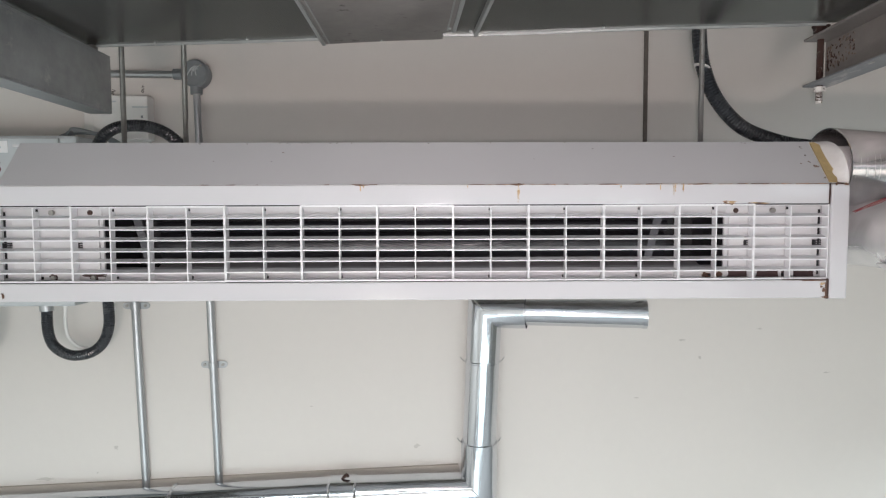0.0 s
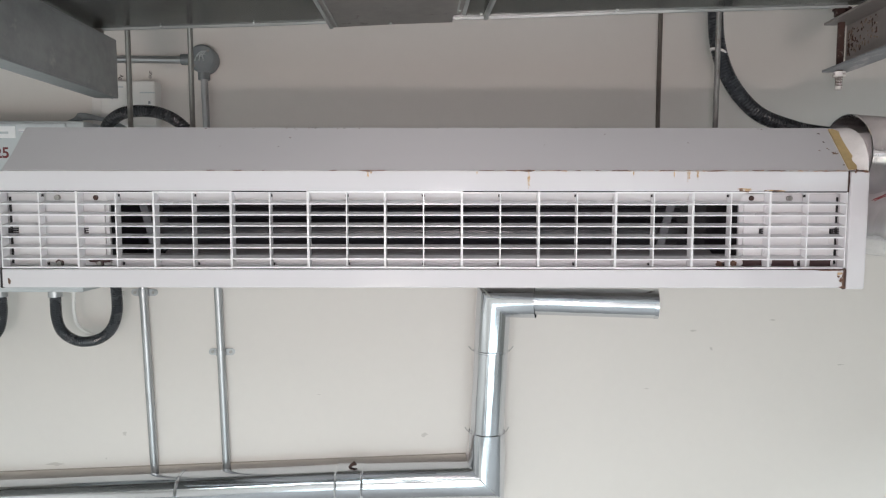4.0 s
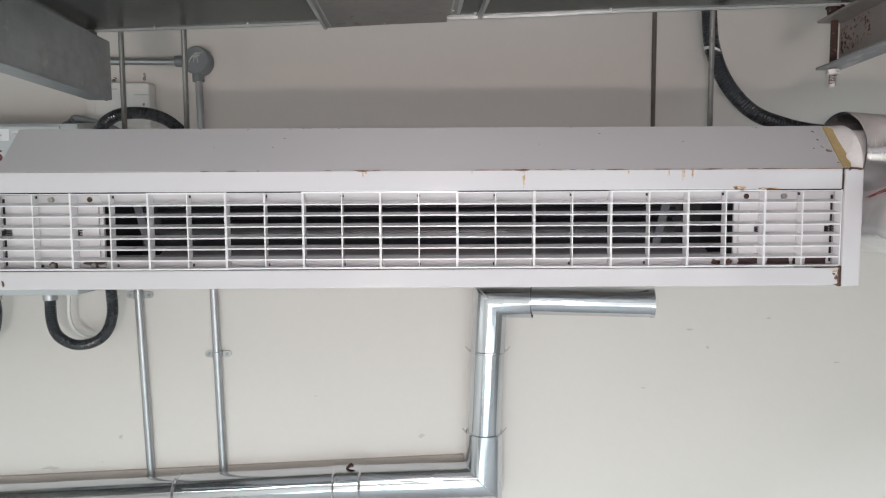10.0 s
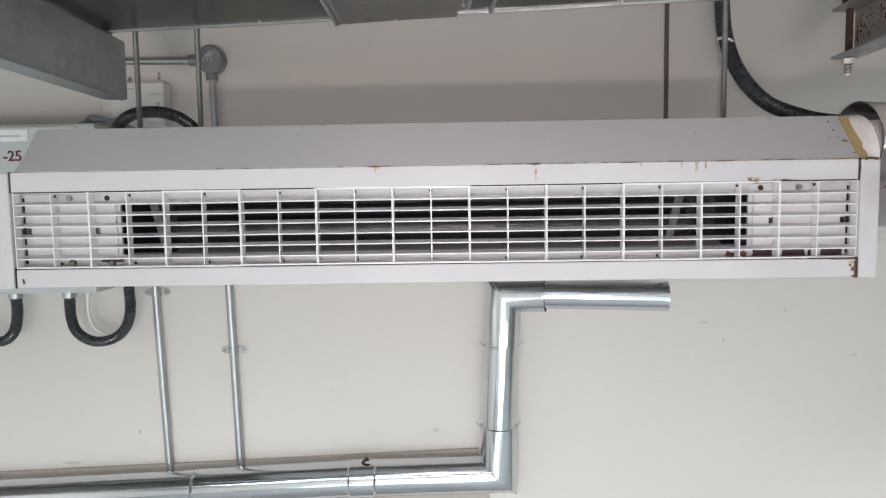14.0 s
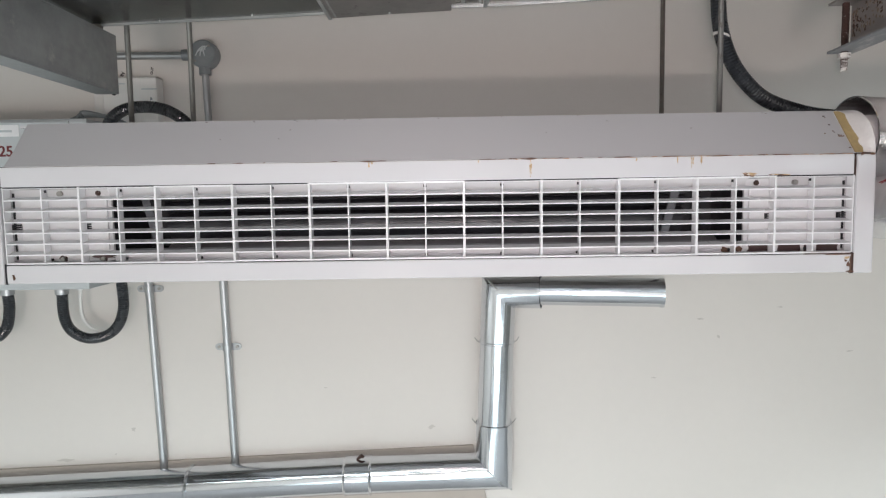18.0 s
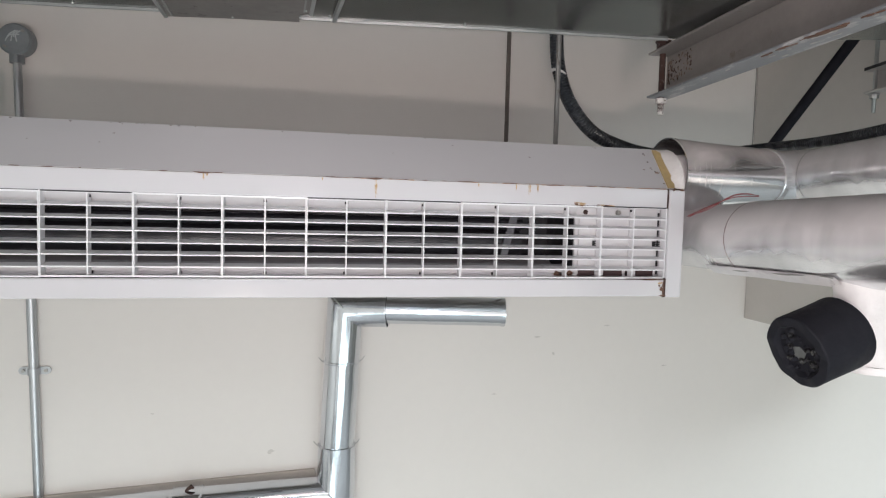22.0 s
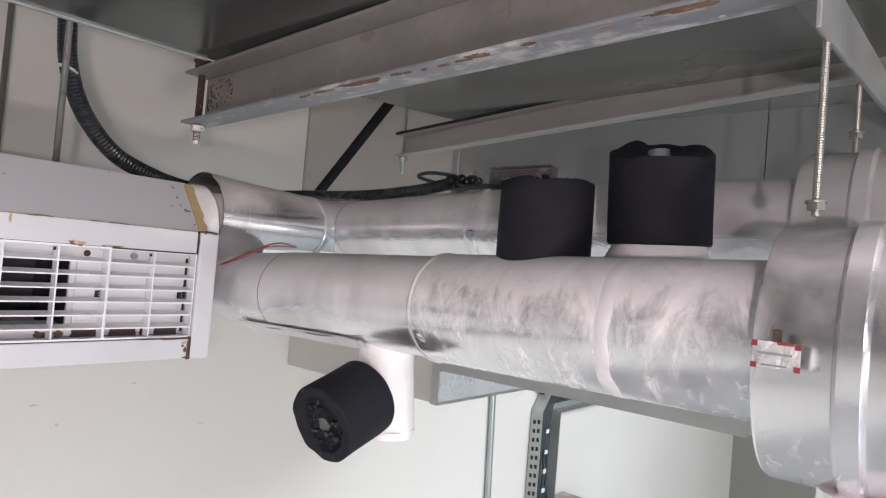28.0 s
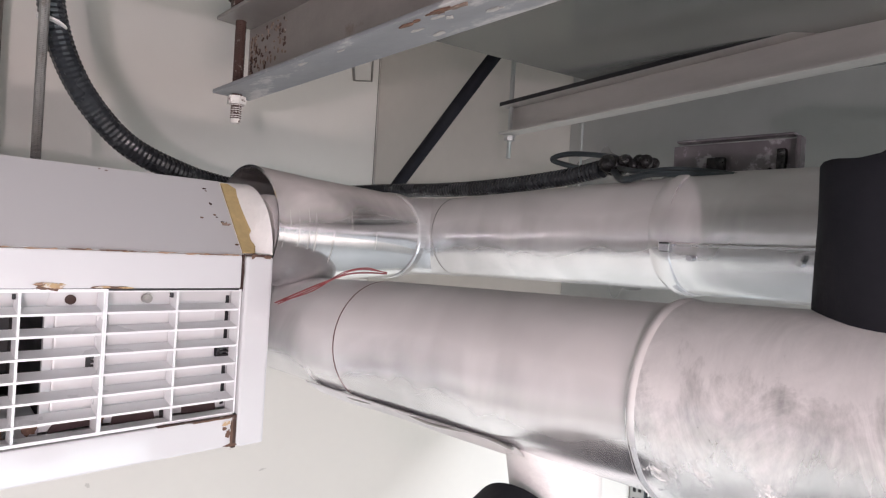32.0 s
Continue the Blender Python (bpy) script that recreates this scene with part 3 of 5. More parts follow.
for step in range(6):
    g = step / 5
    bulge, section = g * g * (3 - 2 * g), []
    for k in range(10):
        f = k / 9
        a = f * math.pi / 2
        flat = Vector((1.3685 + 0.089 * f, 2.2905 + 0.0905 * f))
        fat = Vector((1.369 + 0.089 * (1 - math.cos(a)), 2.2905 + 0.0925 * math.sin(a)))
        q = flat.lerp(fat, bulge)
        section.append(bm.verts.new((0.7610 + 0.0258 * g, q.x, q.y)))
    section += [bm.verts.new((0.7610 + 0.0258 * g, 1.60, 2.383)), bm.verts.new((0.7610 + 0.0258 * g, 1.60, 2.2905))]
    if before:
        for k in range(12):
            bm.faces.new((before[k], before[(k + 1) % 12], section[(k + 1) % 12], section[k]))
    else:
        bm.faces.new(section)
    before = section
bm.faces.new(before[::-1])
part("end_wrap", bm, PLASTER, unit, "bulging white wrap round the unit's end", smooth=True)
tongue = [(0.0, 0.0175), (0.10, 0.0215), (0.18, 0.0180), (0.26, 0.0185), (0.32, 0.0265), (0.48, 0.0290), (0.62, 0.0300), (0.76, 0.0290), (0.88, 0.0240), (0.96, 0.0120)]
bm = bmesh.new()
rows = []
for lift in (0.0, 0.0022):
    slope = lambda f: (1.3668 + 0.0890 * f - 0.7 * lift, 2.2915 + 0.0905 * f + 0.7 * lift)
    left_edge = [bm.verts.new((0.7450 + 0.0080 * f, *slope(f))) for f, w in tongue]
    right_edge = [bm.verts.new((0.7450 + 0.0080 * f + 0.95 * w - 0.002 * (lift > 0), *slope(f))) for f, w in tongue]
    rows.append((left_edge, right_edge))
(la, ra), (lb, rb) = rows
for i in range(len(tongue) - 1):
    bm.faces.new((lb[i], rb[i], rb[i + 1], lb[i + 1]))
    bm.faces.new((ra[i], ra[i + 1], rb[i + 1], rb[i]))
    bm.faces.new((la[i], lb[i], lb[i + 1], la[i + 1]))
bm.faces.new((la[-1], lb[-1], rb[-1], ra[-1]))
bm.faces.new((la[0], ra[0], rb[0], lb[0]))
part("insulation_edge", bm, YELLOW, unit, "torn yellow glass wool edge")

inner = part("inner_pan", cube(FX0 - 0.003, -0.715, 1.396, 1.402, 2.10, 2.245), PAN, unit, "white inner pan behind the grille")
part("inner_pan", cube(0.548, FX1 + 0.001, 1.396, 1.402, 2.10, 2.245), PAN, unit, "white inner pan behind the grille")
part("upper_lip", prism(bmesh.new(), [(1.378, 2.2485), (1.398, 2.226), (1.402, 2.226), (1.402, 2.2485)], "x", -0.715, 0.548), PAN, unit)
part("lower_lip", prism(bmesh.new(), [(1.398, 2.0965), (1.398, 2.113), (1.440, 2.121), (1.440, 2.0965)], "x", -0.715, 0.548), WHITE, unit)
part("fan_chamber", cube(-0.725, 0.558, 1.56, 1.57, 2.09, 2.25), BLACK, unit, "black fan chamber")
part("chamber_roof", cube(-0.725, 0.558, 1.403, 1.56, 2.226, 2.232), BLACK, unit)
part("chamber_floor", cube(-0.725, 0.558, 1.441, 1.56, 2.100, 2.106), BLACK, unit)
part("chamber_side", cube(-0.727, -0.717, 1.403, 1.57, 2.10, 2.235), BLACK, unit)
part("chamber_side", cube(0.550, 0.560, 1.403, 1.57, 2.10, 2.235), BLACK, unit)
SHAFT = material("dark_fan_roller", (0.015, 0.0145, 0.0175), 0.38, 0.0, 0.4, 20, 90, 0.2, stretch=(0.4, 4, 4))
for z, y, r in ((2.205, 1.455, 0.012), (2.165, 1.48, 0.030)):
    pts = [(-0.63 + 1.08 * k / 60, y, z) for k in range(61)]
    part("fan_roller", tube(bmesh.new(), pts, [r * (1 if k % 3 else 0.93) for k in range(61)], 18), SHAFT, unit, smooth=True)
TRAY = material("dusty_grey_tray", (0.30, 0.285, 0.29), 0.55, 0.2, 0.25, 14, 80, 0.1, stretch=(0.3, 1, 1))
part("drip_tray", prism(bmesh.new(), [(1.462, 2.1135), (1.500, 2.1300), (1.503, 2.1285), (1.465, 2.1120)], "x", -0.64, 0.53), TRAY, unit, "dull grey tray under the fan", smooth=False)
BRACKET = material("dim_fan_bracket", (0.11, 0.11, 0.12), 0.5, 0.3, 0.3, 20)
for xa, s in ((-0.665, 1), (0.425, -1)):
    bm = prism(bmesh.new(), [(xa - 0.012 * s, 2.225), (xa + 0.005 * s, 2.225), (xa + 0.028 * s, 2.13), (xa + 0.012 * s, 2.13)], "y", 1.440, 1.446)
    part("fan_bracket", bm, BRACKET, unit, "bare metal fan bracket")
for xa in (-0.816, -0.738, 0.569, 0.646):
    z = 2.236
    sc = part("pan_screw", tube(bmesh.new(), [(xa, 1.389, z), (xa, 1.397, z)], 0.0052, 14), STEEL if xa in (-0.816, 0.646) else RUSTY, unit)
for xa, xb, za, zb in ((0.556, 0.598, 2.099, 2.1155), (0.617, 0.661, 2.0985, 2.1165), (0.668, 0.679, 2.099, 2.111), (0.694, 0.737, 2.099, 2.1155)):
    jag = lambda v: v + random.uniform(-0.0022, 0.0022)
    outline = [(jag(xa), jag(za)), (jag((xa + xb) / 2), jag(za)), (jag(xb), jag(za)), (jag(xb), jag((za + zb) / 2)), (jag(xb), jag(zb)), (jag(xa * 0.6 + xb * 0.4), jag(zb - 0.001)), (jag(xa * 0.3 + xb * 0.7), jag(zb)), (jag(xa), jag(zb)), (jag(xa + 0.002), jag((za + zb) / 2))]
    part("bare_patch", prism(bmesh.new(), outline, "y", 1.3948, 1.3960), CHIP, unit, "patch of bare dark primer")
for k, (xa, za, w, h) in enumerate(((0.540, 2.105, 0.014, 0.012), (0.512, 2.104, 0.018, 0.012), (0.606, 2.104, 0.006, 0.010))):
    part("rust_patch", blot(bmesh.new(), xa, za, w, h, 1.3955, k * 2.3), RUST, unit)
for k, (xa, za, w, h) in enumerate(((-0.818, 2.1045, 0.017, 0.013), (-0.737, 2.1085, 0.046, 0.007), (-0.737, 2.1035, 0.018, 0.012))):
    part("bare_patch", blot(bmesh.new(), xa, za, w, h, 1.3956 - 0.0001 * k, k * 1.7 + 3, 0.5), CHIP, unit, "patch of bare dark primer")
for xa in (-0.817, -0.736):
    part("pan_screw", tube(bmesh.new(), [(xa, 1.389, 2.104), (xa, 1.396, 2.104)], 0.0048, 12), STEEL, unit)
SEAM = material("dark_panel_joint", (0.22, 0.17, 0.14), 0.8, 0, 0.4, 40, 120, 0.2)
for x in (-0.9165, 0.746):
    part("joint_gap", cube(x - 0.0016, x + 0.0016, FY - 0.0012, FY + 0.02, 2.058, 2.0985), BLACK, unit)
    part("joint_gap", cube(x - 0.0014, x + 0.0014, FY - 0.0012, FY + 0.02, 2.2480, 2.2895), RUSTY, unit)
part("joint_gap", cube(-0.914, 0.744, FY + 0.001, FY + 0.01, 2.2470, 2.2497), BLACK, unit)
part("joint_gap", cube(-0.904, 0.744, FY + 0.001, FY + 0.01, 2.2886, 2.2899), SEAM, unit)
for xa in (FX0 + 0.003, FX1 - 0.003):
    part("pan_gap", cube(xa - 0.002, xa + 0.002, 1.3945, 1.3965, 2.104, 2.238), BLACK, unit)
for xa, xb in ((-0.895, -0.848), (-0.838, -0.775), (-0.765, -0.722), (0.556, 0.596), (0.606, 0.672), (0.682, 0.728)):
    part("pan_fold", cube(xa, xb, 1.3905, 1.3962, 2.120, 2.226, 0.002), PAN, unit)
part("pan_tab", cube(-0.770, -0.715, 1.391, 1.3955, 2.2285, 2.2445), PAN, unit)
part("pan_tab", cube(0.548, 0.600, 1.391, 1.3955, 2.2285, 2.2445), PAN, unit)
# the grille: eleven clipped panels, each a frame with six slats and a middle bar
STEP = (FX1 - FX0) / 11
for m in range(11):
    xa, xb = FX0 + STEP * m + 0.0002, FX0 + STEP * (m + 1) - 0.0002
    dz, dy = random.uniform(-0.0007, 0.0007), random.uniform(-0.0006, 0.0006)
    bm = bmesh.new()
    for za, zb in ((2.0968, 2.1000), (2.2455, 2.2487)):
        box(bm, xa + 0.0019, xb - 0.0019, 1.3672 + dy, 1.3860, za + dz, zb + dz)
    for x in (xa, xb - 0.0019):
        box(bm, x, x + 0.0019, 1.3664 + dy, 1.3875, 2.0968 + dz, 2.2487 + dz)
    panel_frame = part("grille_panel", bm, PLASTIC, unit, "white plastic grille panel")
    for k in range(6):
        z = 2.2235 - 0.0216 * k + dz
        outline = [(1.3676 + dy, z - 0.0012), (1.3676 + dy, z + 0.0012), (1.3860, z + 0.0062), (1.3860, z + 0.0040)]
        part("slat", prism(bmesh.new(), outline, "x", xa + 0.0021, xb - 0.0021), PLASTIC, panel_frame)
    x = (xa + xb) / 2
    part("middle_bar", cube(x - 0.0012, x + 0.0012, 1.3685 + dy, 1.3870, 2.1002 + dz, 2.2453 + dz), PLASTIC, panel_frame)
    for z in (2.2405, 2.1040):
        part("clip", cube(x - 0.0035, x + 0.0025, 1.3875 if z < 2.2 else 1.3775, 1.3935 if z < 2.2 else 1.3830, z - 0.0025, z + 0.0025), BLACK, panel_frame, "small black clip")
for x, w in ((FX0 + 0.010, 0.008), (FX0 + 0.155, 0.005), (FX1 - 0.009, 0.008), (FX1 - 0.155, 0.005)):
    for dz in (-0.0045, 0.0, 0.0045):
        part("grille_clip", cube(x - w, x + w, 1.3865, 1.3935, 2.1690 + dz, 2.1712 + dz), BLACK, unit)
    part("grille_clip", cube(x - w, x - w + 0.004, 1.3866, 1.3934, 2.1646, 2.1756), BLACK, unit)
# rust along the seams
OCHRE = material("ochre_rust_run", (0.47, 0.32, 0.17), 0.8, 0, 0.35, 50, 160, 0.2, (0.60, 0.56, 0.50), spot_at=0.52, spot_scale=150)
SEEP = material("brown_seam_rust", (0.36, 0.235, 0.155), 0.85, 0, 0.45, 60, 200, 0.3)
for k in range(46):
    x = 0.05 + 0.69 * (k + random.random()) / 46
    if 0.20 < x < 0.30:
        continue
    part("rust_stain", blot(bmesh.new(), x, 2.2888 + random.uniform(-0.0006, 0.0006), random.uniform(0.005, 0.016), random.uniform(0.0006, 0.0019), FY - 0.0021 - k * 0.00001, k + 140.0, 0.9), SEEP, unit)
for k, (x, h) in enumerate(((0.404, 0.012), (0.431, 0.020), (0.434, 0.014), (0.325, 0.008), (0.02, 0.006), (-0.186, 0.007))):
    part("rust_run", blot(bmesh.new(), x, 2.2885 - h / 2, 0.0024, h, FY - 0.0027, k + 210.0, 0.7), OCHRE, unit, "thin ochre rust run")
for k in range(5):
    part("rust_stain", blot(bmesh.new(), random.gauss(0.543, 0.006), 2.2510 + abs(random.gauss(0, 0.0022)), random.uniform(0.004, 0.014), random.uniform(0.0015, 0.005), FY - 0.0026 - k * 0.00002, k + 260.0, 0.9), SEEP if k % 2 else OCHRE, unit)
    part("rust_stain", blot(bmesh.new(), random.gauss(0.600, 0.014), 2.2502 + abs(random.gauss(0, 0.0006)), random.uniform(0.005, 0.014), random.uniform(0.0008, 0.002), FY - 0.0026 - k * 0.00002, k + 290.0, 0.9), OCHRE, unit)
spots = [(0.121, 2.273, 0.005, 0.030), (0.118, 2.2883, 0.022, 0.0035), (0.04, 2.289, 0.03, 0.0016), (-0.19, 2.2882, 0.022, 0.003), (-0.192, 2.282, 0.003, 0.012), (0.30, 2.289, 0.04, 0.0018), (0.48, 2.2887, 0.05, 0.0022), (0.543, 2.2510, 0.022, 0.006), (0.60, 2.2508, 0.045, 0.0028), (0.45, 2.282, 0.003, 0.014), (0.70, 2.2888, 0.04, 0.0016), (0.7425, 2.079, 0.0035, 0.030), (0.736, 2.0885, 0.010, 0.006), (0.715, 2.0943, 0.05, 0.0018), (-0.900, 2.072, 0.005, 0.012), (0.7455, 2.268, 0.002, 0.034), (0.762, 2.2895, 0.030, 0.0030), (0.776, 2.2880, 0.010, 0.005), (0.757, 2.2885, 0.006, 0.006), (0.7385, 2.076, 0.006, 0.010), (0.742, 2.0612, 0.016, 0.003), (0.7330, 2.0825, 0.005, 0.004)]
for k, (x, z, w, h) in enumerate(spots):
    part("rust_stain", blot(bmesh.new(), x, z, w, h, (FY - 0.0040 if x > 0.746 else FY - 0.0023) - k * 0.00001, k * 1.37, 0.8), OCHRE if k in (0, 4, 9, 12) else RUSTY if k in (15, 16) else RUST, unit)
for k in range(20):
    x = random.uniform(0.0, 0.74) if k < 14 else random.uniform(-0.6, 0)
    part("rust_stain", blot(bmesh.new(), x, 2.2892, random.uniform(0.004, 0.022), 0.0015, FY - 0.0030 - k * 0.00001, k + 40.0, 0.8), RUST, unit)
corner = ((0.727, 0.86), (0.7285, 0.83), (0.728, 0.65), (0.728, 0.50), (0.7295, 0.47), (0.710, 0.45), (0.7345, 0.41), (0.742, 0.12))
for k in range(30):
    if k < 8:
        x, s = corner[k]
    elif k < 24:
        x, s = random.choice((random.gauss(-0.33, 0.06), random.uniform(-0.85, 0.70))), random.uniform(0.955, 0.99)
    else:
        x, s = random.uniform(-0.6, 0.65), random.uniform(0.15, 0.9)
    bm = bmesh.new()
    bmesh.ops.create_icosphere(bm, subdivisions=1, radius=1, matrix=Matrix.LocRotScale((x, 1.366 + 0.090 * s - 0.0004, 2.290 + 0.092 * s + 0.0004), Euler((radians(-45), 0, random.uniform(-0.6, 0.6))), (random.uniform(0.0008, 0.0028) * (1.3 if k < 8 else 1), 0.0005, random.uniform(0.0005, 0.0012) * (2.2 if k < 8 else 1))))
    part("rust_fleck", bm, RUST if k % 2 else RUSTY, unit)
part("rust_line", cube(0.655, 0.744, FY - 0.0028, FY + 0.004, 2.0950, 2.0968), RUSTY, unit, "thin rust line along the lower strip")
part("rust_line", cube(0.7435, 0.7480, FY - 0.0032, FY + 0.004, 2.0575, 2.0970), RUSTY, unit, "rusted joint")
part("paint_chip", blot(bmesh.new(), 0.7375, 2.3245, 0.012, 0.008, 1.4000, 5.5, 0.9), CAKED, unit)

# the unit's own hanger rods
DARKROD = material("browned_steel_rod", (0.17, 0.148, 0.13), 0.5, 0.45, 0.3, 20, 90, 0.2, (0.11, 0.085, 0.07), spot_at=0.6, spot_scale=34)
STAINEDROD = material("rust_speckled_rod", (0.30, 0.29, 0.28), 0.45, 0.6, 0.3, 20, 90, 0.2, (0.13, 0.10, 0.085), stretch=(1, 1, 0.5), spot_at=0.56, spot_scale=34)
for x, y, z, r, m in ((-0.752, 1.572, 2.3805, 0.0062, STEEL), (-0.612, 1.572, 2.3805, 0.0062, STEEL), (0.605, 2.062, 2.05, 0.0070, DARKROD), (0.570, 1.572, 2.3805, 0.0062, STAINEDROD)):
    hanger("hanger_rod", "bare steel rod hanging from the ceiling behind the grille", x, y, z, 3.38, r, m, (), "air curtain hanger rods")

# ---- services on the wall ----


def saddle(parent, x, z, r, mat):
    """A two-hole pipe saddle round a vertical conduit."""
    ob = part("saddle", tube(bmesh.new(), [(x, YW - 0.014, z - 0.010), (x, YW - 0.014, z + 0.010)], r * 1.22, 20), mat, parent)
    for s in (-1, 1):
        tip = x + s * (r + 0.018)
        outline = [(x + s * r * 0.9, z - 0.011)] + [(tip + s * 0.012 * math.cos(a * math.pi / 8), z + 0.011 * math.sin(a * math.pi / 8)) for a in range(-4, 5)] + [(x + s * r * 0.9, z + 0.011)]
        part("lug", prism(bmesh.new(), outline, "y", YW - 0.006, YW - 0.002), mat, ob)
        part("screw", tube(bmesh.new(), [(x + s * (r + 0.017), YW - 0.010, z), (x + s * (r + 0.017), YW - 0.004, z)], 0.005, 10), STEEL, ob)
    return ob


def conduit(label, top, bottom, r, clips):
    ob = thing("conduit", label, "conduit", "wall conduits", at=(top[0], YW, bottom[2]))
    part("pipe", tube(bmesh.new(), [top, bottom], r, 18), CONDUIT, ob, smooth=True)
    for z in clips:
        f = (top[2] - z) / (top[2] - bottom[2])
        saddle(ob, top[0] + f * (bottom[0] - top[0]), z, r, CONDUIT)
    return ob


CONDUIT = material("zinc_conduit", (0.46, 0.47, 0.48), 0.40, 0.85, 0.15, 14, 60, 0.05, stretch=(1, 1, 0.35))
conduit("bright zinc conduit clipped to the wall by a saddle", (-1.018, YW - 0.014, 2.30), (-0.985, YW - 0.014, 1.20), 0.0125, (1.936,))
conduit("bright zinc conduit clipped to the wall halfway", (-0.775, YW - 0.014, 2.30), (-0.750, YW - 0.014, 1.20), 0.0125, (1.742,))
conduit("zinc conduit running down beside the cable tray", (2.785, YW - 0.018, 3.3), (2.945, YW - 0.018, 0.1), 0.016, (0.86,))

jb = thing("junction_box", "round grey cast junction box with conduit spouts on the wall", "junction box", at=(-0.790, YW, 2.668))
part("body", tube(bmesh.new(), [(-0.790, YW - 0.001, 2.668), (-0.790, YW - 0.036, 2.668), (-0.790, YW - 0.042, 2.668)], [0.043, 0.043, 0.038], 32), DARKGREY, jb, smooth=True)
for dx, dz in ((0.022, 0.022), (-0.022, -0.022)):
    part("cover_screw", tube(bmesh.new(), [(-0.790 + dx, YW - 0.046, 2.668 + dz), (-0.790 + dx, YW - 0.040, 2.668 + dz)], 0.004, 8), STEEL, jb)
bm = bmesh.new()
for k in range(5):
    tube(bm, bend([(-0.81 + k * 0.007, YW - 0.044, 2.66 + 0.012 * (k % 2)), (-0.80 + k * 0.004, YW - 0.045, 2.678), (-0.785 + k * 0.003, YW - 0.044, 2.69 - 0.01 * (k % 2))], 4), 0.0016, 5)
part("cast_mark", bm, GREY, jb)
part("spout", tube(bmesh.new(), [(-0.832, YW - 0.022, 2.668), (-0.858, YW - 0.022, 2.668)], 0.017, 16), DARKGREY, jb)
part("spout", tube(bmesh.new(), [(-0.791, YW - 0.022, 2.642), (-0.790, YW - 0.022, 2.606)], 0.018, 16), DARKGREY, jb)
part("conduit", tube(bmesh.new(), [(-0.855, YW - 0.022, 2.667), (-1.70, YW - 0.022, 2.675)], 0.0115, 16), CONDUIT, jb, smooth=True)
part("conduit", tube(bmesh.new(), [(-0.790, YW - 0.022, 2.61), (-0.780, YW - 0.022, 2.20)], 0.0108, 16), CONDUIT, jb, smooth=True)

dev = thing("control_module", "off-white plastic control module with a small black button", "control module", at=(-1.0, YW, 2.50))
part("case", cube(-1.102, -0.932, YW - 0.050, YW - 0.002, 2.462, 2.598, 0.005), IVORY, dev)
part("base_plate", cube(-1.145, -0.942, YW - 0.020, YW - 0.001, 2.448, 2.560, 0.004), IVORY, dev)
part("button", tube(bmesh.new(), [(-1.064, YW - 0.054, 2.549), (-1.064, YW - 0.049, 2.549)], 0.0055, 14), BLACK, dev)
part("label_bar", cube(-0.979, -0.932, YW - 0.0510, YW - 0.0498, 2.560, 2.564), GREY, dev)
part("label_bar", cube(-1.067, -1.029, YW - 0.0510, YW - 0.0498, 2.577, 2.581), GREY, dev)
part("indicator", cube(-0.953, -0.947, YW - 0.0515, YW - 0.0498, 2.528, 2.536), DARKGREY, dev)
up = pose(0, 0, 0, 90, 0, 0)
t_in = lettering("marker_writing", "IN", INK, None, 0.015, pose(-1.060, YW - 0.001, 2.617, 90, -62, 0))
tagged(t_in, "small black handwritten mark IN on the wall", "writing")
t_out = lettering("marker_writing", "OUT", INK, None, 0.011, pose(-0.966, YW - 0.001, 2.626, 90, -80, 0))
tagged(t_out, "small black handwritten mark OUT on the wall", "writing")

panel = thing("electrical_enclosure", "grey electrical enclosure with a paper label and red marking", "enclosure", at=(-1.4, YW, 2.2))
part("enclosure_body", cube(-1.62, -1.072, 1.952, YW - 0.002, 1.985, 2.458, 0.010), GREY, panel)
part("enclosure_door", cube(-1.61, -1.120, 1.944, 1.953, 1.998, 2.450, 0.004), GREY, panel)
part("paper_label", cube(-1.42, -1.262, 1.9425, 1.9442, 2.408, 2.441), PAPER, panel, "white paper label")
part("label_bar", cube(-1.40, -1.282, 1.9418, 1.9426, 2.420, 2.426), GREY, panel)
lettering("red_marking", "F -25", RED, panel, 0.042, pose(-1.326, 1.9432, 2.365, 90, 0, 0))
part("bottom_tray", cube(-1.62, -1.10, 1.962, YW - 0.02, 1.962, 1.986, 0.006), GREY, panel)
for x in (-1.236, -1.405):
    part("cable_gland", tube(bmesh.new(), [(x, 2.05, 1.966), (x, 2.05, 1.956), (x, 2.05, 1.955), (x, 2.05, 1.936)], [0.016, 0.016, 0.020, 0.020], 16), CONDUIT, panel, smooth=True)
part("white_gland", tube(bmesh.new(), [(-1.190, 2.07, 1.966), (-1.190, 2.07, 1.945)], [0.015, 0.010], 12), IVORY, panel)


def flexible(name, label, pts, r, mat=FLEX, category="flexible conduit"):
    ob = thing(name, label, category, at=pts[0])
    part("hose", corrugated(bmesh.new(), pts, r), mat, ob, smooth=False)
    return ob


flexible("flexible_conduit", "black corrugated conduit hanging in a loop below the enclosure", [(-1.236, 2.05, 1.945), (-1.234, 2.05, 1.868), (-1.214, 2.05, 1.822), (-1.166, 2.05, 1.797), (-1.109, 2.05, 1.804), (-1.068, 2.05, 1.836), (-1.048, 2.05, 1.892), (-1.049, 2.05, 1.97), (-1.06, 2.06, 2.10)], 0.0165)
flexible("flexible_conduit", "black corrugated conduit dropping beside the loop", [(-1.405, 2.05, 1.945), (-1.403, 2.05, 1.89), (-1.418, 2.05, 1.83), (-1.46, 2.05, 1.80), (-1.52, 2.05, 1.82), (-1.55, 2.05, 1.90), (-1.55, 2.05, 1.97)], 0.0165)
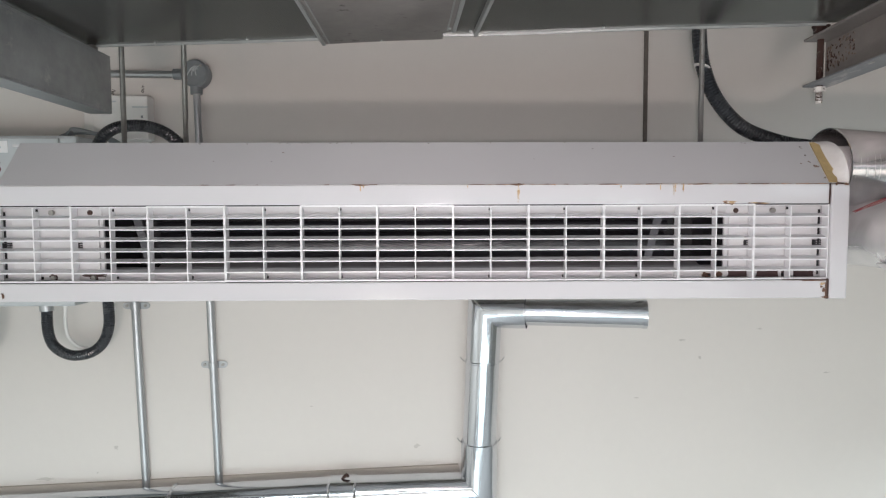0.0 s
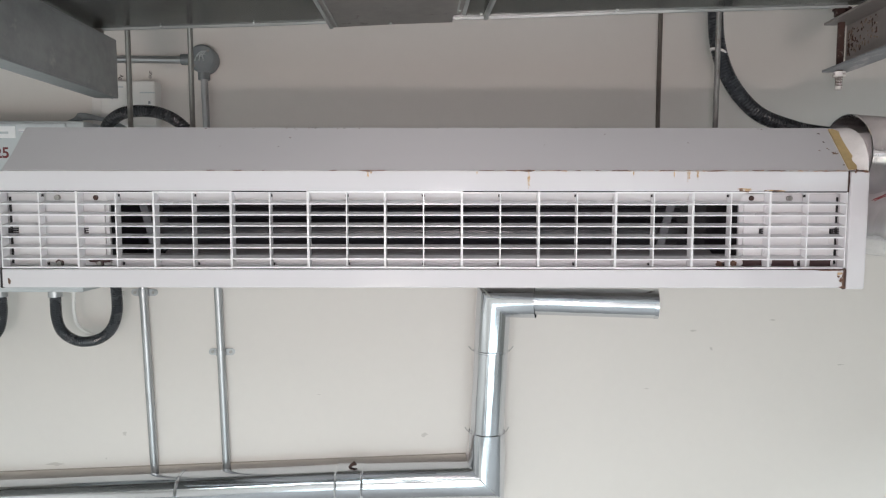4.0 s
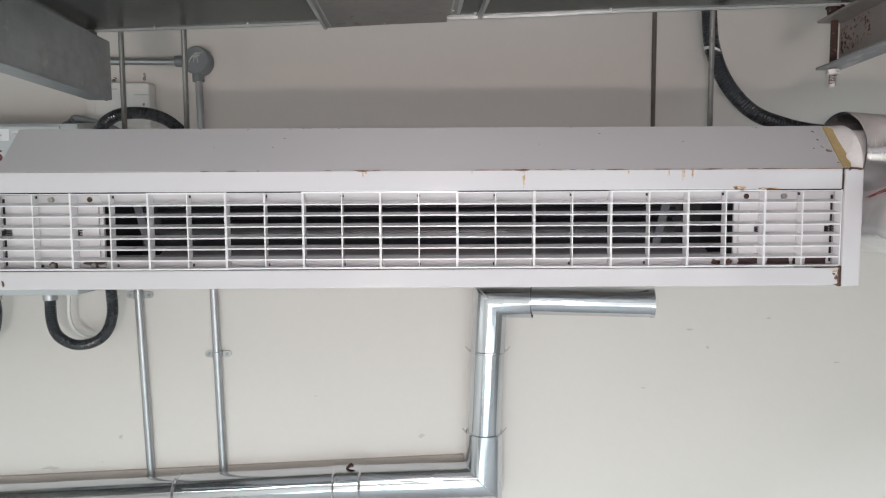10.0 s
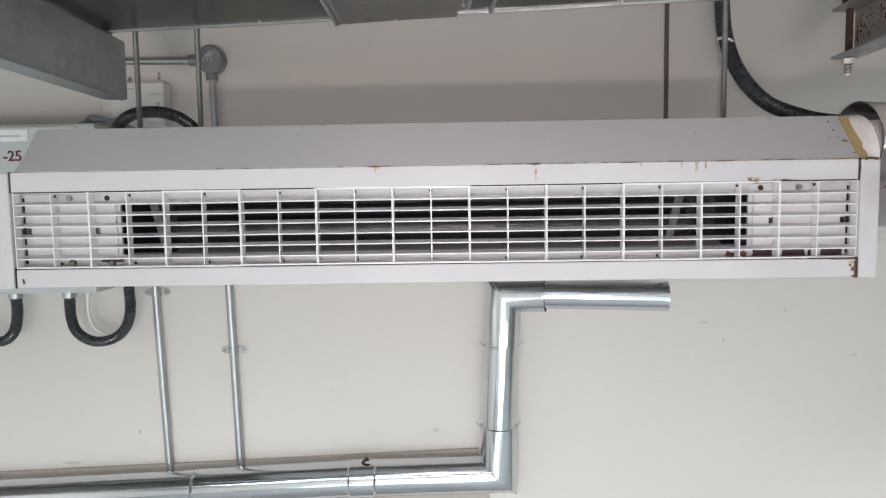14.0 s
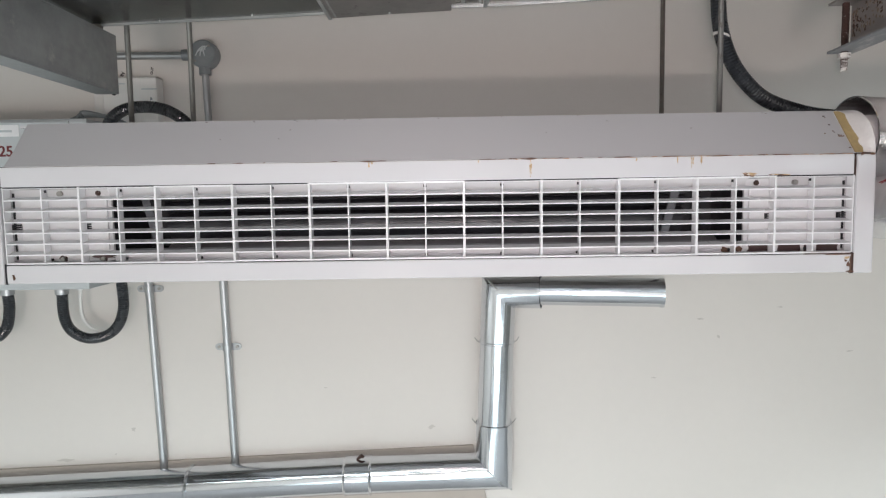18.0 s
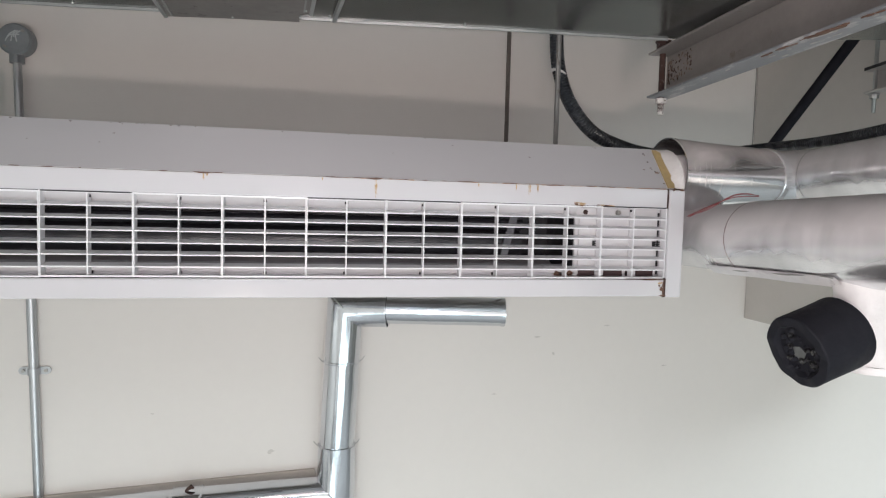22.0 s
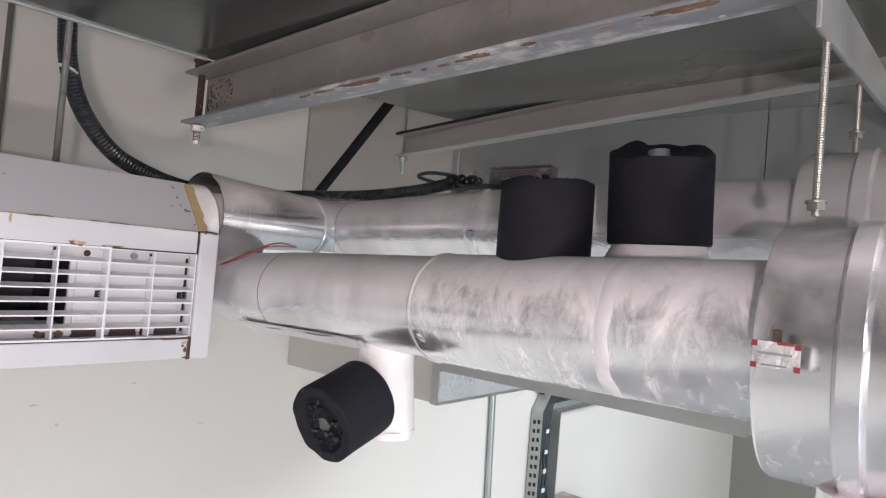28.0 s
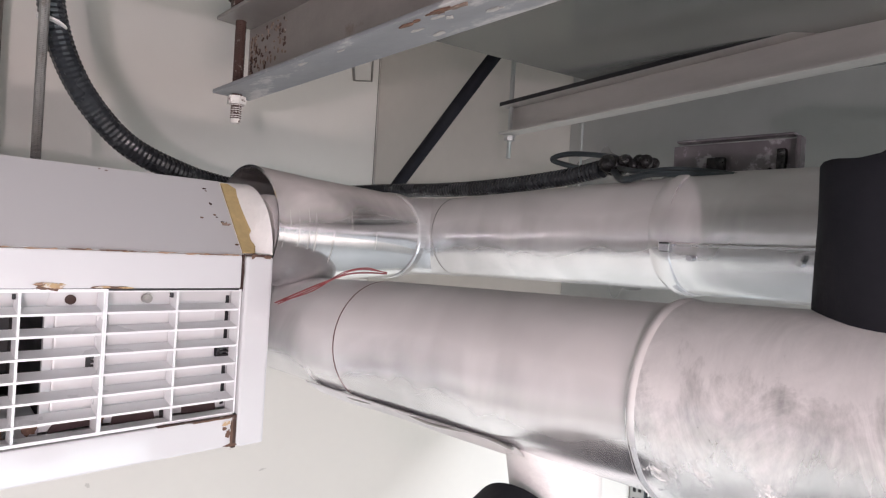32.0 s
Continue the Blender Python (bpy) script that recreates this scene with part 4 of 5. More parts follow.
flexible("flexible_conduit", "black corrugated conduit arching over the air curtain's top", [(-0.99, 1.84, 2.33), (-0.956, 1.85, 2.422), (-0.932, 1.85, 2.452), (-0.896, 1.85, 2.468), (-0.84, 1.85, 2.471), (-0.792, 1.85, 2.460), (-0.754, 1.85, 2.437), (-0.722, 1.85, 2.40), (-0.70, 1.84, 2.34)], 0.0165)
wl = thing("white_hose", "thin white plastic hose curving inside the loop", "hose", at=(-1.19, 2.07, 1.95))
part("hose", tube(bmesh.new(), bend([(-1.190, 2.07, 1.95), (-1.192, 2.07, 1.885), (-1.178, 2.07, 1.84), (-1.14, 2.07, 1.815), (-1.09, 2.07, 1.82), (-1.06, 2.08, 1.86), (-1.045, 2.08, 1.95)], 8), 0.0055, 10), IVORY, wl, smooth=True)
gw = thing("grey_cable", "grey cables curling from the enclosure's corner", "cable", at=(-1.08, 2.0, 2.44))
for k in range(3):
    part("cable", tube(bmesh.new(), bend([(-1.18 + 0.03 * k, 2.03, 2.455), (-1.13, 2.04, 2.475 + 0.006 * k), (-1.05 + 0.01 * k, 2.04, 2.470 - 0.004 * k), (-1.0 + 0.01 * k, 2.03, 2.43), (-0.985, 2.0, 2.38)], 8), 0.006, 8), DARKGREY, gw, smooth=True)

fx = flexible("flexible_conduit", "black corrugated conduit sweeping down behind the air curtain's end", [(0.575, 1.62, 2.95), (0.578, 1.62, 2.75), (0.582, 1.62, 2.666), (0.590, 1.62, 2.590), (0.614, 1.62, 2.522), (0.650, 1.62, 2.470), (0.697, 1.62, 2.430), (0.762, 1.62, 2.405), (0.83, 1.63, 2.392), (0.95, 1.66, 2.386)], 0.0175)
part("cable_tie", tube(bmesh.new(), [(0.588, 1.614, 2.574), (0.589, 1.614, 2.577)], 0.0186, 20), PLASTER, fx, "white cable tie")

# ---- clad drain pipe on the wall ----
drain = thing("drain_pipe", "bright aluminium-clad drain pipe stepping down the wall", "insulated pipe", at=(0.1, YW, 1.6))
YP = 2.085


def fluted(bm, points, depth=0.006, seed=0.0):
    """Presses fine uneven flutes, lengthwise, into a thin sheet round a straight or mitred pipe."""
    legs = [(Vector(a), (Vector(b) - Vector(a))) for a, b in zip(points, points[1:])]
    for v in bm.verts:
        best = None
        for a, way in legs:
            f = max(0.0, min(1.0, (v.co - a).dot(way) / way.length_squared))
            gap = (v.co - a - way * f).length
            if best is None or gap < best[0]:
                best = (gap, a, way.normalized())
        gap, a, way = best
        foot = a + way * (v.co - a).dot(way)
        out = v.co - foot
        if out.length < 0.01:
            continue
        side = way.orthogonal().normalized()
        ang = math.atan2(out.dot(way.cross(side)), out.dot(side))
        ripple = noise.noise(Vector((math.cos(ang) * 3.6, math.sin(ang) * 3.6, seed))) + 0.5 * noise.noise(Vector((math.cos(ang) * 8.0, math.sin(ang) * 8.0, seed + 5.0)))
        v.co = foot + out * (1.0 + depth * ripple)
    return bm


bow = [(0.106, YP, 1.758), (0.113, YP, 1.922), (0.240, 2.052, 1.925)]
part("upper_elbow", fluted(mitre(bmesh.new(), bow, 0.0535, 120), bow, 0.013, 1.0), CLAD, drain, "mitred upper elbow", smooth=True)
part("upright", fluted(tube(bmesh.new(), [(0.106, YP, 1.764), (0.095, YP, 1.50)], 0.0530, 120), [(0.106, YP, 1.764), (0.095, YP, 1.50)], 0.013, 2.0), CLAD, drain, smooth=True)
for za, xa in ((1.762, 0.106), (1.500, 0.095)):
    part("band", tube(bmesh.new(), [(xa, YP, za - 0.004), (xa, YP, za - 0.002), (xa, YP, za + 0.002), (xa, YP, za + 0.004)], [0.0535, 0.0562, 0.0562, 0.0540], 40), CLAD, drain, smooth=True)
    for s in (-1, 1):
        part("wire_end", tube(bmesh.new(), bend([(xa + s * 0.048, YP - 0.020, za), (xa + s * 0.060, YP - 0.004, za + 0.002), (xa + s * 0.070, YP + 0.004, za + 0.012)], 5), 0.0013, 6), STEEL, drain)
part("elbow_seam", tube(bmesh.new(), bend([(0.071, YP - 0.018, 1.967), (0.096, YP - 0.047, 1.942), (0.130, YP - 0.047, 1.910), (0.166, YP - 0.012, 1.880)], 6), 0.0026, 7), ZINC, drain)
bow = [(0.095, YP, 1.502), (0.094, YP, 1.342), (-0.075, YP, 1.339)]
part("lower_elbow", fluted(mitre(bmesh.new(), bow, 0.0575, 120), bow, 0.006, 3.0), CLAD, drain, "mitred lower elbow", smooth=True)
part("elbow_seam", tube(bmesh.new(), [(0.148, YP - 0.022, 1.288), (0.112, YP - 0.055, 1.324), (0.076, YP - 0.056, 1.360), (0.042, YP - 0.026, 1.394)], 0.0022, 6), ZINC, drain)
part("branch", fluted(tube(bmesh.new(), [(0.232, 2.05, 1.925), (0.585, 1.98, 1.926)], 0.0425, 100), [(0.232, 2.05, 1.925), (0.585, 1.98, 1.926)], 0.012, 4.0), CLADRUN, drain, smooth=True)
part("branch_rim", pipe_shell(bmesh.new(), [(0.579, 1.981, 1.926), (0.590, 1.979, 1.926)], 0.0440, 0.003, 32), CLADRUN, drain, smooth=True)
part("branch_joint", pipe_shell(bmesh.new(), [(0.226, 2.052, 1.925), (0.240, 2.049, 1.925)], 0.0435, 0.003, 32), CLADRUN, drain, smooth=True)
run = [(-0.065, YP, 1.339), (-0.30, YP, 1.333), (-0.38, YP, 1.331), (-0.88, YP, 1.306), (-1.9, YP, 1.262)]
part("run", fluted(tube(bmesh.new(), run[:2], 0.0580, 120), run[:2], 0.007, 5.0), CLADRUN, drain, smooth=True)
part("run", tube(bmesh.new(), run[1:3], [0.0605, 0.0605], 36), CLADRUN, drain, smooth=True)
part("run", fluted(tube(bmesh.new(), run[2:4], 0.0575, 120), run[2:4], 0.007, 6.0), CLADRUN, drain, smooth=True)
part("run", tube(bmesh.new(), run[3:], 0.0555, 36), CLADRUN, drain, smooth=True)
for a in (run[1], run[2], run[3]):
    part("band", tube(bmesh.new(), [(a[0] - 0.005, YP, a[2]), (a[0], YP, a[2]), (a[0] + 0.005, YP, a[2])], [0.059, 0.0635, 0.059], 36), CLAD, drain, smooth=True)
part("seam_lap", tube(bmesh.new(), [(0.108, YP - 0.050, 1.755), (0.100, YP - 0.050, 1.51)], 0.0016, 6), CLAD, drain)
part("seam_lap", tube(bmesh.new(), [(-0.01, YP - 0.052, 1.366), (-0.85, YP - 0.052, 1.346)], 0.0016, 6), CLAD, drain)
clip = thing("pipe_clip", "small dark broken clip above the drain pipe", "clip", at=(-0.33, 2.068, 1.39))
bm = tube(bmesh.new(), [(-0.342, 2.068, 1.390), (-0.334, 2.065, 1.398), (-0.326, 2.063, 1.405), (-0.319, 2.064, 1.399)], [0.003, 0.0055, 0.0070, 0.0035], 7)
part("bent_strap", bm, RUSTY, clip)
# the drain pipe's brownish shadow on the wall, built as a thin tan band
PIPE_SHADE = material("tan_pipe_shade", (0.47, 0.42, 0.37), 0.7, 0, 0.08, 4, 40, 0.1)
setting("wall_ledge", prism(bmesh.new(), [(-4.0, 1.10), (0.10, 1.10), (0.03, 1.404), (-1.36, 1.346), (-4.0, 1.24)], "y", YW - 0.012, YW - 0.0005), PIPE_SHADE, "low tan band painting the pipe's shadow on the wall", "wall trim")

# scuffs on the wall
for k, (x, z, w, h) in enumerate(((0.768, 1.812, 0.022, 0.006), (0.827, 1.752, 0.010, 0.010), (1.022, 1.847, 0.02, 0.006), (-1.154, 1.384, 0.006, 0.005), (-1.32, 1.365, 0.05, 0.010), (-1.09, 1.468, 0.012, 0.016), (-0.107, 1.464, 0.02, 0.012), (0.62, 1.62, 0.014, 0.004), (1.25, 1.70, 0.02, 0.004), (-0.45, 1.60, 0.012, 0.004))):
    ob = part("wall_scuff", blot(bmesh.new(), x, z, w, h, YW - 0.0004, k * 3.1, 0.9), SOFFIT)
    tagged(ob, "small grey scuff on the cream wall paint", "scuff", "wall scuffs")

# ---- pipes beside the unit ----


def clad(y):
    return Vector((0.874 + (0.05 if y > 0.87 else 0.10) * (y - 1.0) - (0.0 if y > 0.87 else -0.0065), y, 2.199 - 0.03 * (y - 1)))


front = thing("clad_pipe", "large dusty aluminium-clad pipe with taped joints", "insulated pipe", "large clad pipes", at=(0.87, 1.0, 2.2))
part("sleeve", tube(bmesh.new(), [clad(1.60), clad(1.255)], [0.070, 0.0745], 56), DULL, front, smooth=True)
part("sleeve", tube(bmesh.new(), [clad(1.262), clad(0.868)], 0.0755, 56), DULL, front, "smooth grey sleeve", smooth=True)
part("sleeve", tube(bmesh.new(), [clad(0.872), clad(0.60), clad(0.38)], [0.079, 0.079, 0.079], 56), SMEAR, front, "sleeve smeared with white sealant", smooth=True)
part("band", tube(bmesh.new(), [clad(0.8765), clad(0.874), clad(0.8705), clad(0.867), clad(0.8645)], [0.0772, 0.0800, 0.0808, 0.0803, 0.0792], 56), DULL, front, smooth=True)
STRIP = material("dried_sealant", (0.68, 0.655, 0.65), 0.8, 0, 0.15, 14, 70, 0.3, (0.58, 0.55, 0.55), spot_at=0.58, spot_scale=18)
bm = bmesh.new()
rows = []
for k in range(57):
    a = 2 * math.pi * k / 56
    w = Vector((math.cos(a) * 2.2, math.sin(a) * 2.2, 5.0))
    row = []
    for y, r in ((0.5865 + 0.003 * noise.noise(w), 0.0788), (0.5840 + 0.003 * noise.noise(w), 0.0797), (0.5700 + 0.005 * noise.noise(w + Vector((0, 0, 9))), 0.0797), (0.5672 + 0.005 * noise.noise(w + Vector((0, 0, 9))), 0.0788)):
        c = clad(y)
        row.append(bm.verts.new((c.x + r * math.cos(a), c.y, c.z + r * math.sin(a))))
    rows.append(row)
for a, b in zip(rows, rows[1:]):
    for k in range(3):
        bm.faces.new((a[k], a[k + 1], b[k + 1], b[k]))
part("tape_band", bm, STRIP, front, "uneven dried sealant strip round the sleeve", smooth=True)
DARKLINE = material("dark_red_line", (0.12, 0.042, 0.038), 0.6)
p, q = clad(1.262), clad(1.258)
part("red_line", tube(bmesh.new(), [p, q.lerp(p, 0.6)], 0.0758, 56), DARKLINE, front, "thin red line at the joint", smooth=True)
bm = bmesh.new()
tube(bm, bend([(0.786, 1.352, 2.233), (0.812, 1.315, 2.255), (0.842, 1.290, 2.272), (0.862, 1.275, 2.276), (0.885, 1.262, 2.276)], 6), 0.0010, 6)
tube(bm, bend([(0.787, 1.350, 2.231), (0.818, 1.306, 2.258), (0.850, 1.280, 2.279), (0.880, 1.255, 2.278)], 6), 0.0007, 6)
tube(bm, bend([(0.785, 1.354, 2.232), (0.815, 1.318, 2.250), (0.838, 1.292, 2.274), (0.858, 1.272, 2.282), (0.872, 1.258, 2.279)], 6), 0.0007, 6)
part("red_wire", bm, WIRE, front, "loose red wire over the joint")
lap = [clad(1.36 - 0.02 * k) + Vector((-0.036 - 0.001 * k + 0.003 * math.sin(k * 0.9), 0, -0.067 + 0.0004 * k + 0.0012 * math.sin(k * 0.9))) for k in range(19)]
part("lap_seam", tube(bmesh.new(), lap, 0.0014, 6), STEEL, front, "dark lapped edge under the sleeve")
bm = bmesh.new()
edge_line = [clad(1.36 - 0.02 * k) for k in range(19)]
for lift in (0.0, -0.0012):
    above = [bm.verts.new((p.x - 0.052, p.y, p.z - 0.0585 + lift)) for p in edge_line]
    below = [bm.verts.new((p.x - 0.028 + 0.004 * noise.noise(Vector((p.y * 9, 1, 1))), p.y, p.z - 0.0765 + 0.005 * noise.noise(Vector((p.y * 7, 2, 1))) + lift)) for p in edge_line]
    for a, b, c, d in zip(above, above[1:], below[1:], below):
        bm.faces.new((a, b, c, d))
part("lap_sheet", bm, STRIP, front, "loose lapped sheet edge", smooth=True)




def collar(x, y, z, r, length, mat, label):
    ob = thing("clad_collar", label, "pipe collar", "clad collars", at=(x, y, z))
    part("shell", tube(bmesh.new(), [(x, y + 0.001, z), (x, y, z), (x, y - 0.003, z), (x, y - length, z)], [r - 0.030, r - 0.002, r, r], 64), mat, ob, smooth=True)
    part("rib", tube(bmesh.new(), [(x, y - 0.058, z), (x, y - 0.062, z), (x, y - 0.078, z), (x, y - 0.082, z)], [r, r + 0.006, r + 0.006, r], 64), mat, ob, smooth=True)
    part("neck", tube(bmesh.new(), [(x, y + 0.004, z), (x, y - 0.02, z)], r * 0.68, 48), mat, ob, smooth=True)
    return ob


FOIL = material("crumpled_foil_sticker", (0.50, 0.49, 0.47), 0.4, 0.4, 0.3, 60, 160, 0.8, (0.28, 0.28, 0.27), spot_at=0.56, spot_scale=90)
BRUSHED = dusted("brushed_aluminium_collar", (0.80, 0.81, 0.83), (0.78, 0.735, 0.72), 0.17, 0.90, 0.0, 0.35, 0.20, (0.0, 0.70), 0.32, (7.0, (1.0, 1.2, 1.0)), True)
col = collar(0.840, 0.424, 2.209, 0.121, 0.50, BRUSHED, "wide shiny aluminium collar where the pipe joins a valve box")
part("sticker", cube(0.7070, 0.7125, 0.386, 0.420, 2.203, 2.224), FOIL, col, "torn silver sticker with red corners")
for y0, z0 in ((0.385, 2.2195), (0.4165, 2.2195), (0.385, 2.202), (0.4165, 2.202)):
    part("sticker_edge", cube(0.7060, 0.7075, y0, y0 + 0.0045, z0, z0 + 0.0045), WIRE, col)
part("sticker_edge", cube(0.7060, 0.7075, 0.390, 0.402, 2.222, 2.2245), WIRE, col)
part("sticker_bar", cube(0.7058, 0.7072, 0.391, 0.416, 2.2135, 2.2155), DARKGREY, col)
part("sticker_bar", cube(0.7058, 0.7072, 0.394, 0.413, 2.2045, 2.2058), DARKGREY, col)
part("sticker_mark", cube(0.7075, 0.7110, 0.400, 0.406, 2.224, 2.234), RUSTY, col)
part("drop_stub", tube(bmesh.new(), [(0.80, 0.33, 2.10), (0.80, 0.33, 1.75)], 0.052, 36), DULLBRIGHT, col, "clad branch dropping from the collar", smooth=True)

back = thing("clad_pipe", "dusty aluminium-clad pipe running behind the larger one", "insulated pipe", "large clad pipes", at=(1.15, 1.2, 2.34))
bx = [(1.160, 1.43, 2.332), (1.150, 1.10, 2.345), (1.135, 0.98, 2.347), (1.12, 0.50, 2.350), (1.11, 0.0, 2.35)]
part("sleeve", tube(bmesh.new(), bx[:2] + [bx[2]], [0.066, 0.070, 0.071], 48), DULL, back, smooth=True)
part("sleeve", tube(bmesh.new(), [(1.136, 0.99, 2.347)] + bx[3:], 0.074, 48), DULL, back, smooth=True)
part("band", tube(bmesh.new(), [(1.137, 0.998, 2.347), (1.136, 0.992, 2.347), (1.136, 0.980, 2.347), (1.135, 0.974, 2.347)], [0.072, 0.0765, 0.0765, 0.0745], 48), DULL, back, smooth=True)
part("band_clasp", cube(1.056, 1.064, 0.978, 0.992, 2.322, 2.334, 0.002), CLAD, back)
part("lap_seam", tube(bmesh.new(), [(1.0655, 0.979, 2.332), (1.0495, 0.50, 2.335)], 0.0032, 8), DULL, back, "raised lengthwise lap")
for ys in (0.955, 0.845, 0.70):
    part("rivet", tube(bmesh.new(), [(1.056 - 0.03 * (0.97 - ys), ys, 2.317), (1.068, ys, 2.317)], 0.0034, 8), CLAD, back)
part("joint_line", tube(bmesh.new(), [(1.1588, 1.3995, 2.3332), (1.1588, 1.3980, 2.3333)], 0.0668, 48), STEEL, back, "thin dark joint line")
elb = [(0.800, 1.415, 2.322), (0.90, 1.440, 2.322), (1.00, 1.462, 2.325), (1.06, 1.470, 2.328), (1.110, 1.468, 2.330), (1.150, 1.448, 2.332), (1.162, 1.40, 2.333)]
part("elbow", tube(bmesh.new(), bend(elb[3:], 5), 0.0665, 48), DULL, back, smooth=True)
part("open_sleeve", pipe_shell(bmesh.new(), [(0.7965, 1.462, 2.326), (0.90, 1.465, 2.326), (1.065, 1.470, 2.328)], [0.085, 0.078, 0.070], 0.003, 56), DULLBRIGHT, back, "bright cladding sleeve, open at its end", smooth=True)
part("joint_tape", tube(bmesh.new(), [(1.048, 1.466, 2.328), (1.052, 1.467, 2.328), (1.066, 1.470, 2.328), (1.07, 1.471, 2.328)], [0.0705, 0.0718, 0.0718, 0.0680], 48), DULL, back, "dried tape round the joint")
part("core", tube(bmesh.new(), [(0.815, 1.470, 2.312), (0.825, 1.470, 2.312), (1.0, 1.468, 2.318)], [0.056, 0.060, 0.056], 40, True, 0.06), PLASTER, back, "white lining inside the sleeve", smooth=True)
for k, f in enumerate((0.03, 0.07, 0.13, 0.20, 0.25, 0.38, 0.52, 0.72)):
    px, py, pz = 0.80 + 0.24 * f, 1.462 + 0.007 * f, 2.326 + 0.001 * f
    rr = 0.0845 - 0.0138 * f
    a0 = random.uniform(0.05, 0.45)
    a1 = a0 - random.uniform(0.25, 0.75)
    path = [(px + 0.0012 * noise.noise(Vector((k, j * 0.5, 0))), py - rr * math.cos(a0 + (a1 - a0) * j / 7), pz + rr * math.sin(a0 + (a1 - a0) * j / 7)) for j in range(8)]
    part("dried_drip", tube(bmesh.new(), path, [0.0002, 0.0003, 0.0003, 0.0004, 0.0004, 0.0005, 0.0007, 0.0004], 6), PALE, back, "dried white drip")
collar(1.13, 0.46, 2.345, 0.112, 0.50, DULL, "dusty aluminium collar on the rear pipe")

# foam rings

def foam_ring(label, a, b, r, seed, hole=0.5, deep=0.5, slant=(0, 0)):
    """A thick-walled foam sleeve from a to b with cut, uneven ends."""
    a, b = Vector(a), Vector(b)
    ob = thing("foam_sleeve", label, "pipe insulation", "black foam sleeves", at=a)
    way = (b - a).normalized()
    side = way.orthogonal().normalized()
    other = way.cross(side)
    n, bm, rows = 44, bmesh.new(), []
    spec = [(0, r * 0.97, 0), (0.02, r, 0)] + [(f / 8, r, 0) for f in range(1, 8)] + [(0.98, r, 1), (1, r * 0.97, 1), (1, r * 0.74, 2), (0.985, r * hole, 2), (deep, r * hole * 0.9, 0), (deep - 0.02, 0.002, 0)]
    for f, rr, cut in spec:
        row = []
        for i in range(n):
            g = 2 * math.pi * i / n
            w = 1 + 0.018 * noise.noise(Vector((math.cos(g) * 1.5 + seed, math.sin(g) * 1.5, f * 2)))
            lift = 0.05 * cut * noise.noise(Vector((math.cos(g) * 2 + seed * 2, math.sin(g) * 2, seed))) * r * 2
            if f > 0.9 or cut:
                lift += rr * (slant[0] * (side * math.cos(g) + other * math.sin(g)).x + slant[1] * (side * math.cos(g) + other * math.sin(g)).y)
            row.append(bm.verts.new(a + way * ((b - a).length * f + lift) + (side * math.cos(g) + other * math.sin(g)) * rr * w))
        rows.append(row)
    for u, v in zip(rows, rows[1:]):
        for i in range(n):
            bm.faces.new((u[i], u[(i + 1) % n], v[(i + 1) % n], v[i]))
    bm.faces.new(rows[0][::-1])
    bm.faces.new(rows[-1])
    part("sleeve", bm, FOAM, ob, smooth=True)
    return ob, way


fa, _ = foam_ring("black rubber foam sleeve standing on the clad pipe", (0.880, 0.724, 2.240), (0.877, 0.724, 2.384), 0.062, 1.3)
bm = bmesh.new()
for k in range(14):
    g = k / 14 * 2 * math.pi
    bmesh.ops.create_icosphere(bm, subdivisions=1, radius=random.uniform(0.005, 0.010), matrix=Matrix.Translation((0.877 + 0.030 * math.cos(g) * random.uniform(0.6, 1.4), 0.722 + 0.03 * math.sin(g), 2.379 + random.uniform(-0.003, 0.006))))
part("mastic_crumbs", bm, TAR, fa, "lumpy black mastic on the cut end")
fb, _ = foam_ring("black rubber foam sleeve with a torn top on a plaster collar", (0.938, 0.592, 2.312), (0.931, 0.594, 2.432), 0.064, 4.1, 0.50, 0.96, (0.30, 0.14))
bm = bmesh.new()
for k in range(22):
    g = k / 22 * 2 * math.pi
    bmesh.ops.create_icosphere(bm, subdivisions=2, radius=random.uniform(0.004, 0.0085), matrix=Matrix.Translation((0.931 + 0.050 * math.cos(g), 0.592 + 0.050 * math.sin(g), 2.424 + random.uniform(-0.003, 0.003) + 0.05 * (0.27 * math.cos(g) + 0.13 * math.sin(g)))))
part("torn_edge", bm, FOAM, fb, "ragged torn foam edge")
part("pipe_stub", tube(bmesh.new(), [(0.936, 0.592, 2.36), (0.938, 0.600, 2.434)], 0.014, 20), DARKGREY, fb, "bare pipe stub inside the foam", smooth=True)
bm = tube(bmesh.new(), [(0.935, 0.592, 2.262), (0.937, 0.592, 2.286), (0.938, 0.592, 2.316)], [0.072, 0.063, 0.055], 48, True, 0.14)
part("plaster_base", bm, STRIP, fb, "rough plaster base", smooth=True)
fc, way = foam_ring("black rubber foam sleeve on a white-wrapped stub below the pipe", (0.839, 0.994, 2.053), (0.748, 0.989, 2.022), 0.0590, 7.7, 0.72, 0.90)
STUB = material("grimy_grey_metal", (0.15, 0.155, 0.15), 0.5, 0.3, 0.4, 40, 120, 0.4)
base = Vector((0.748, 0.989, 2.022)) - way * 0.004
part("pipe_stub", tube(bmesh.new(), [base - way * 0.03 + Vector((0.004, 0.006, -0.006)), base - way * 0.004 + Vector((0.004, 0.006, -0.006))], 0.0125, 6, True, 0.4), STUB, fc, "grimy square metal stub end")
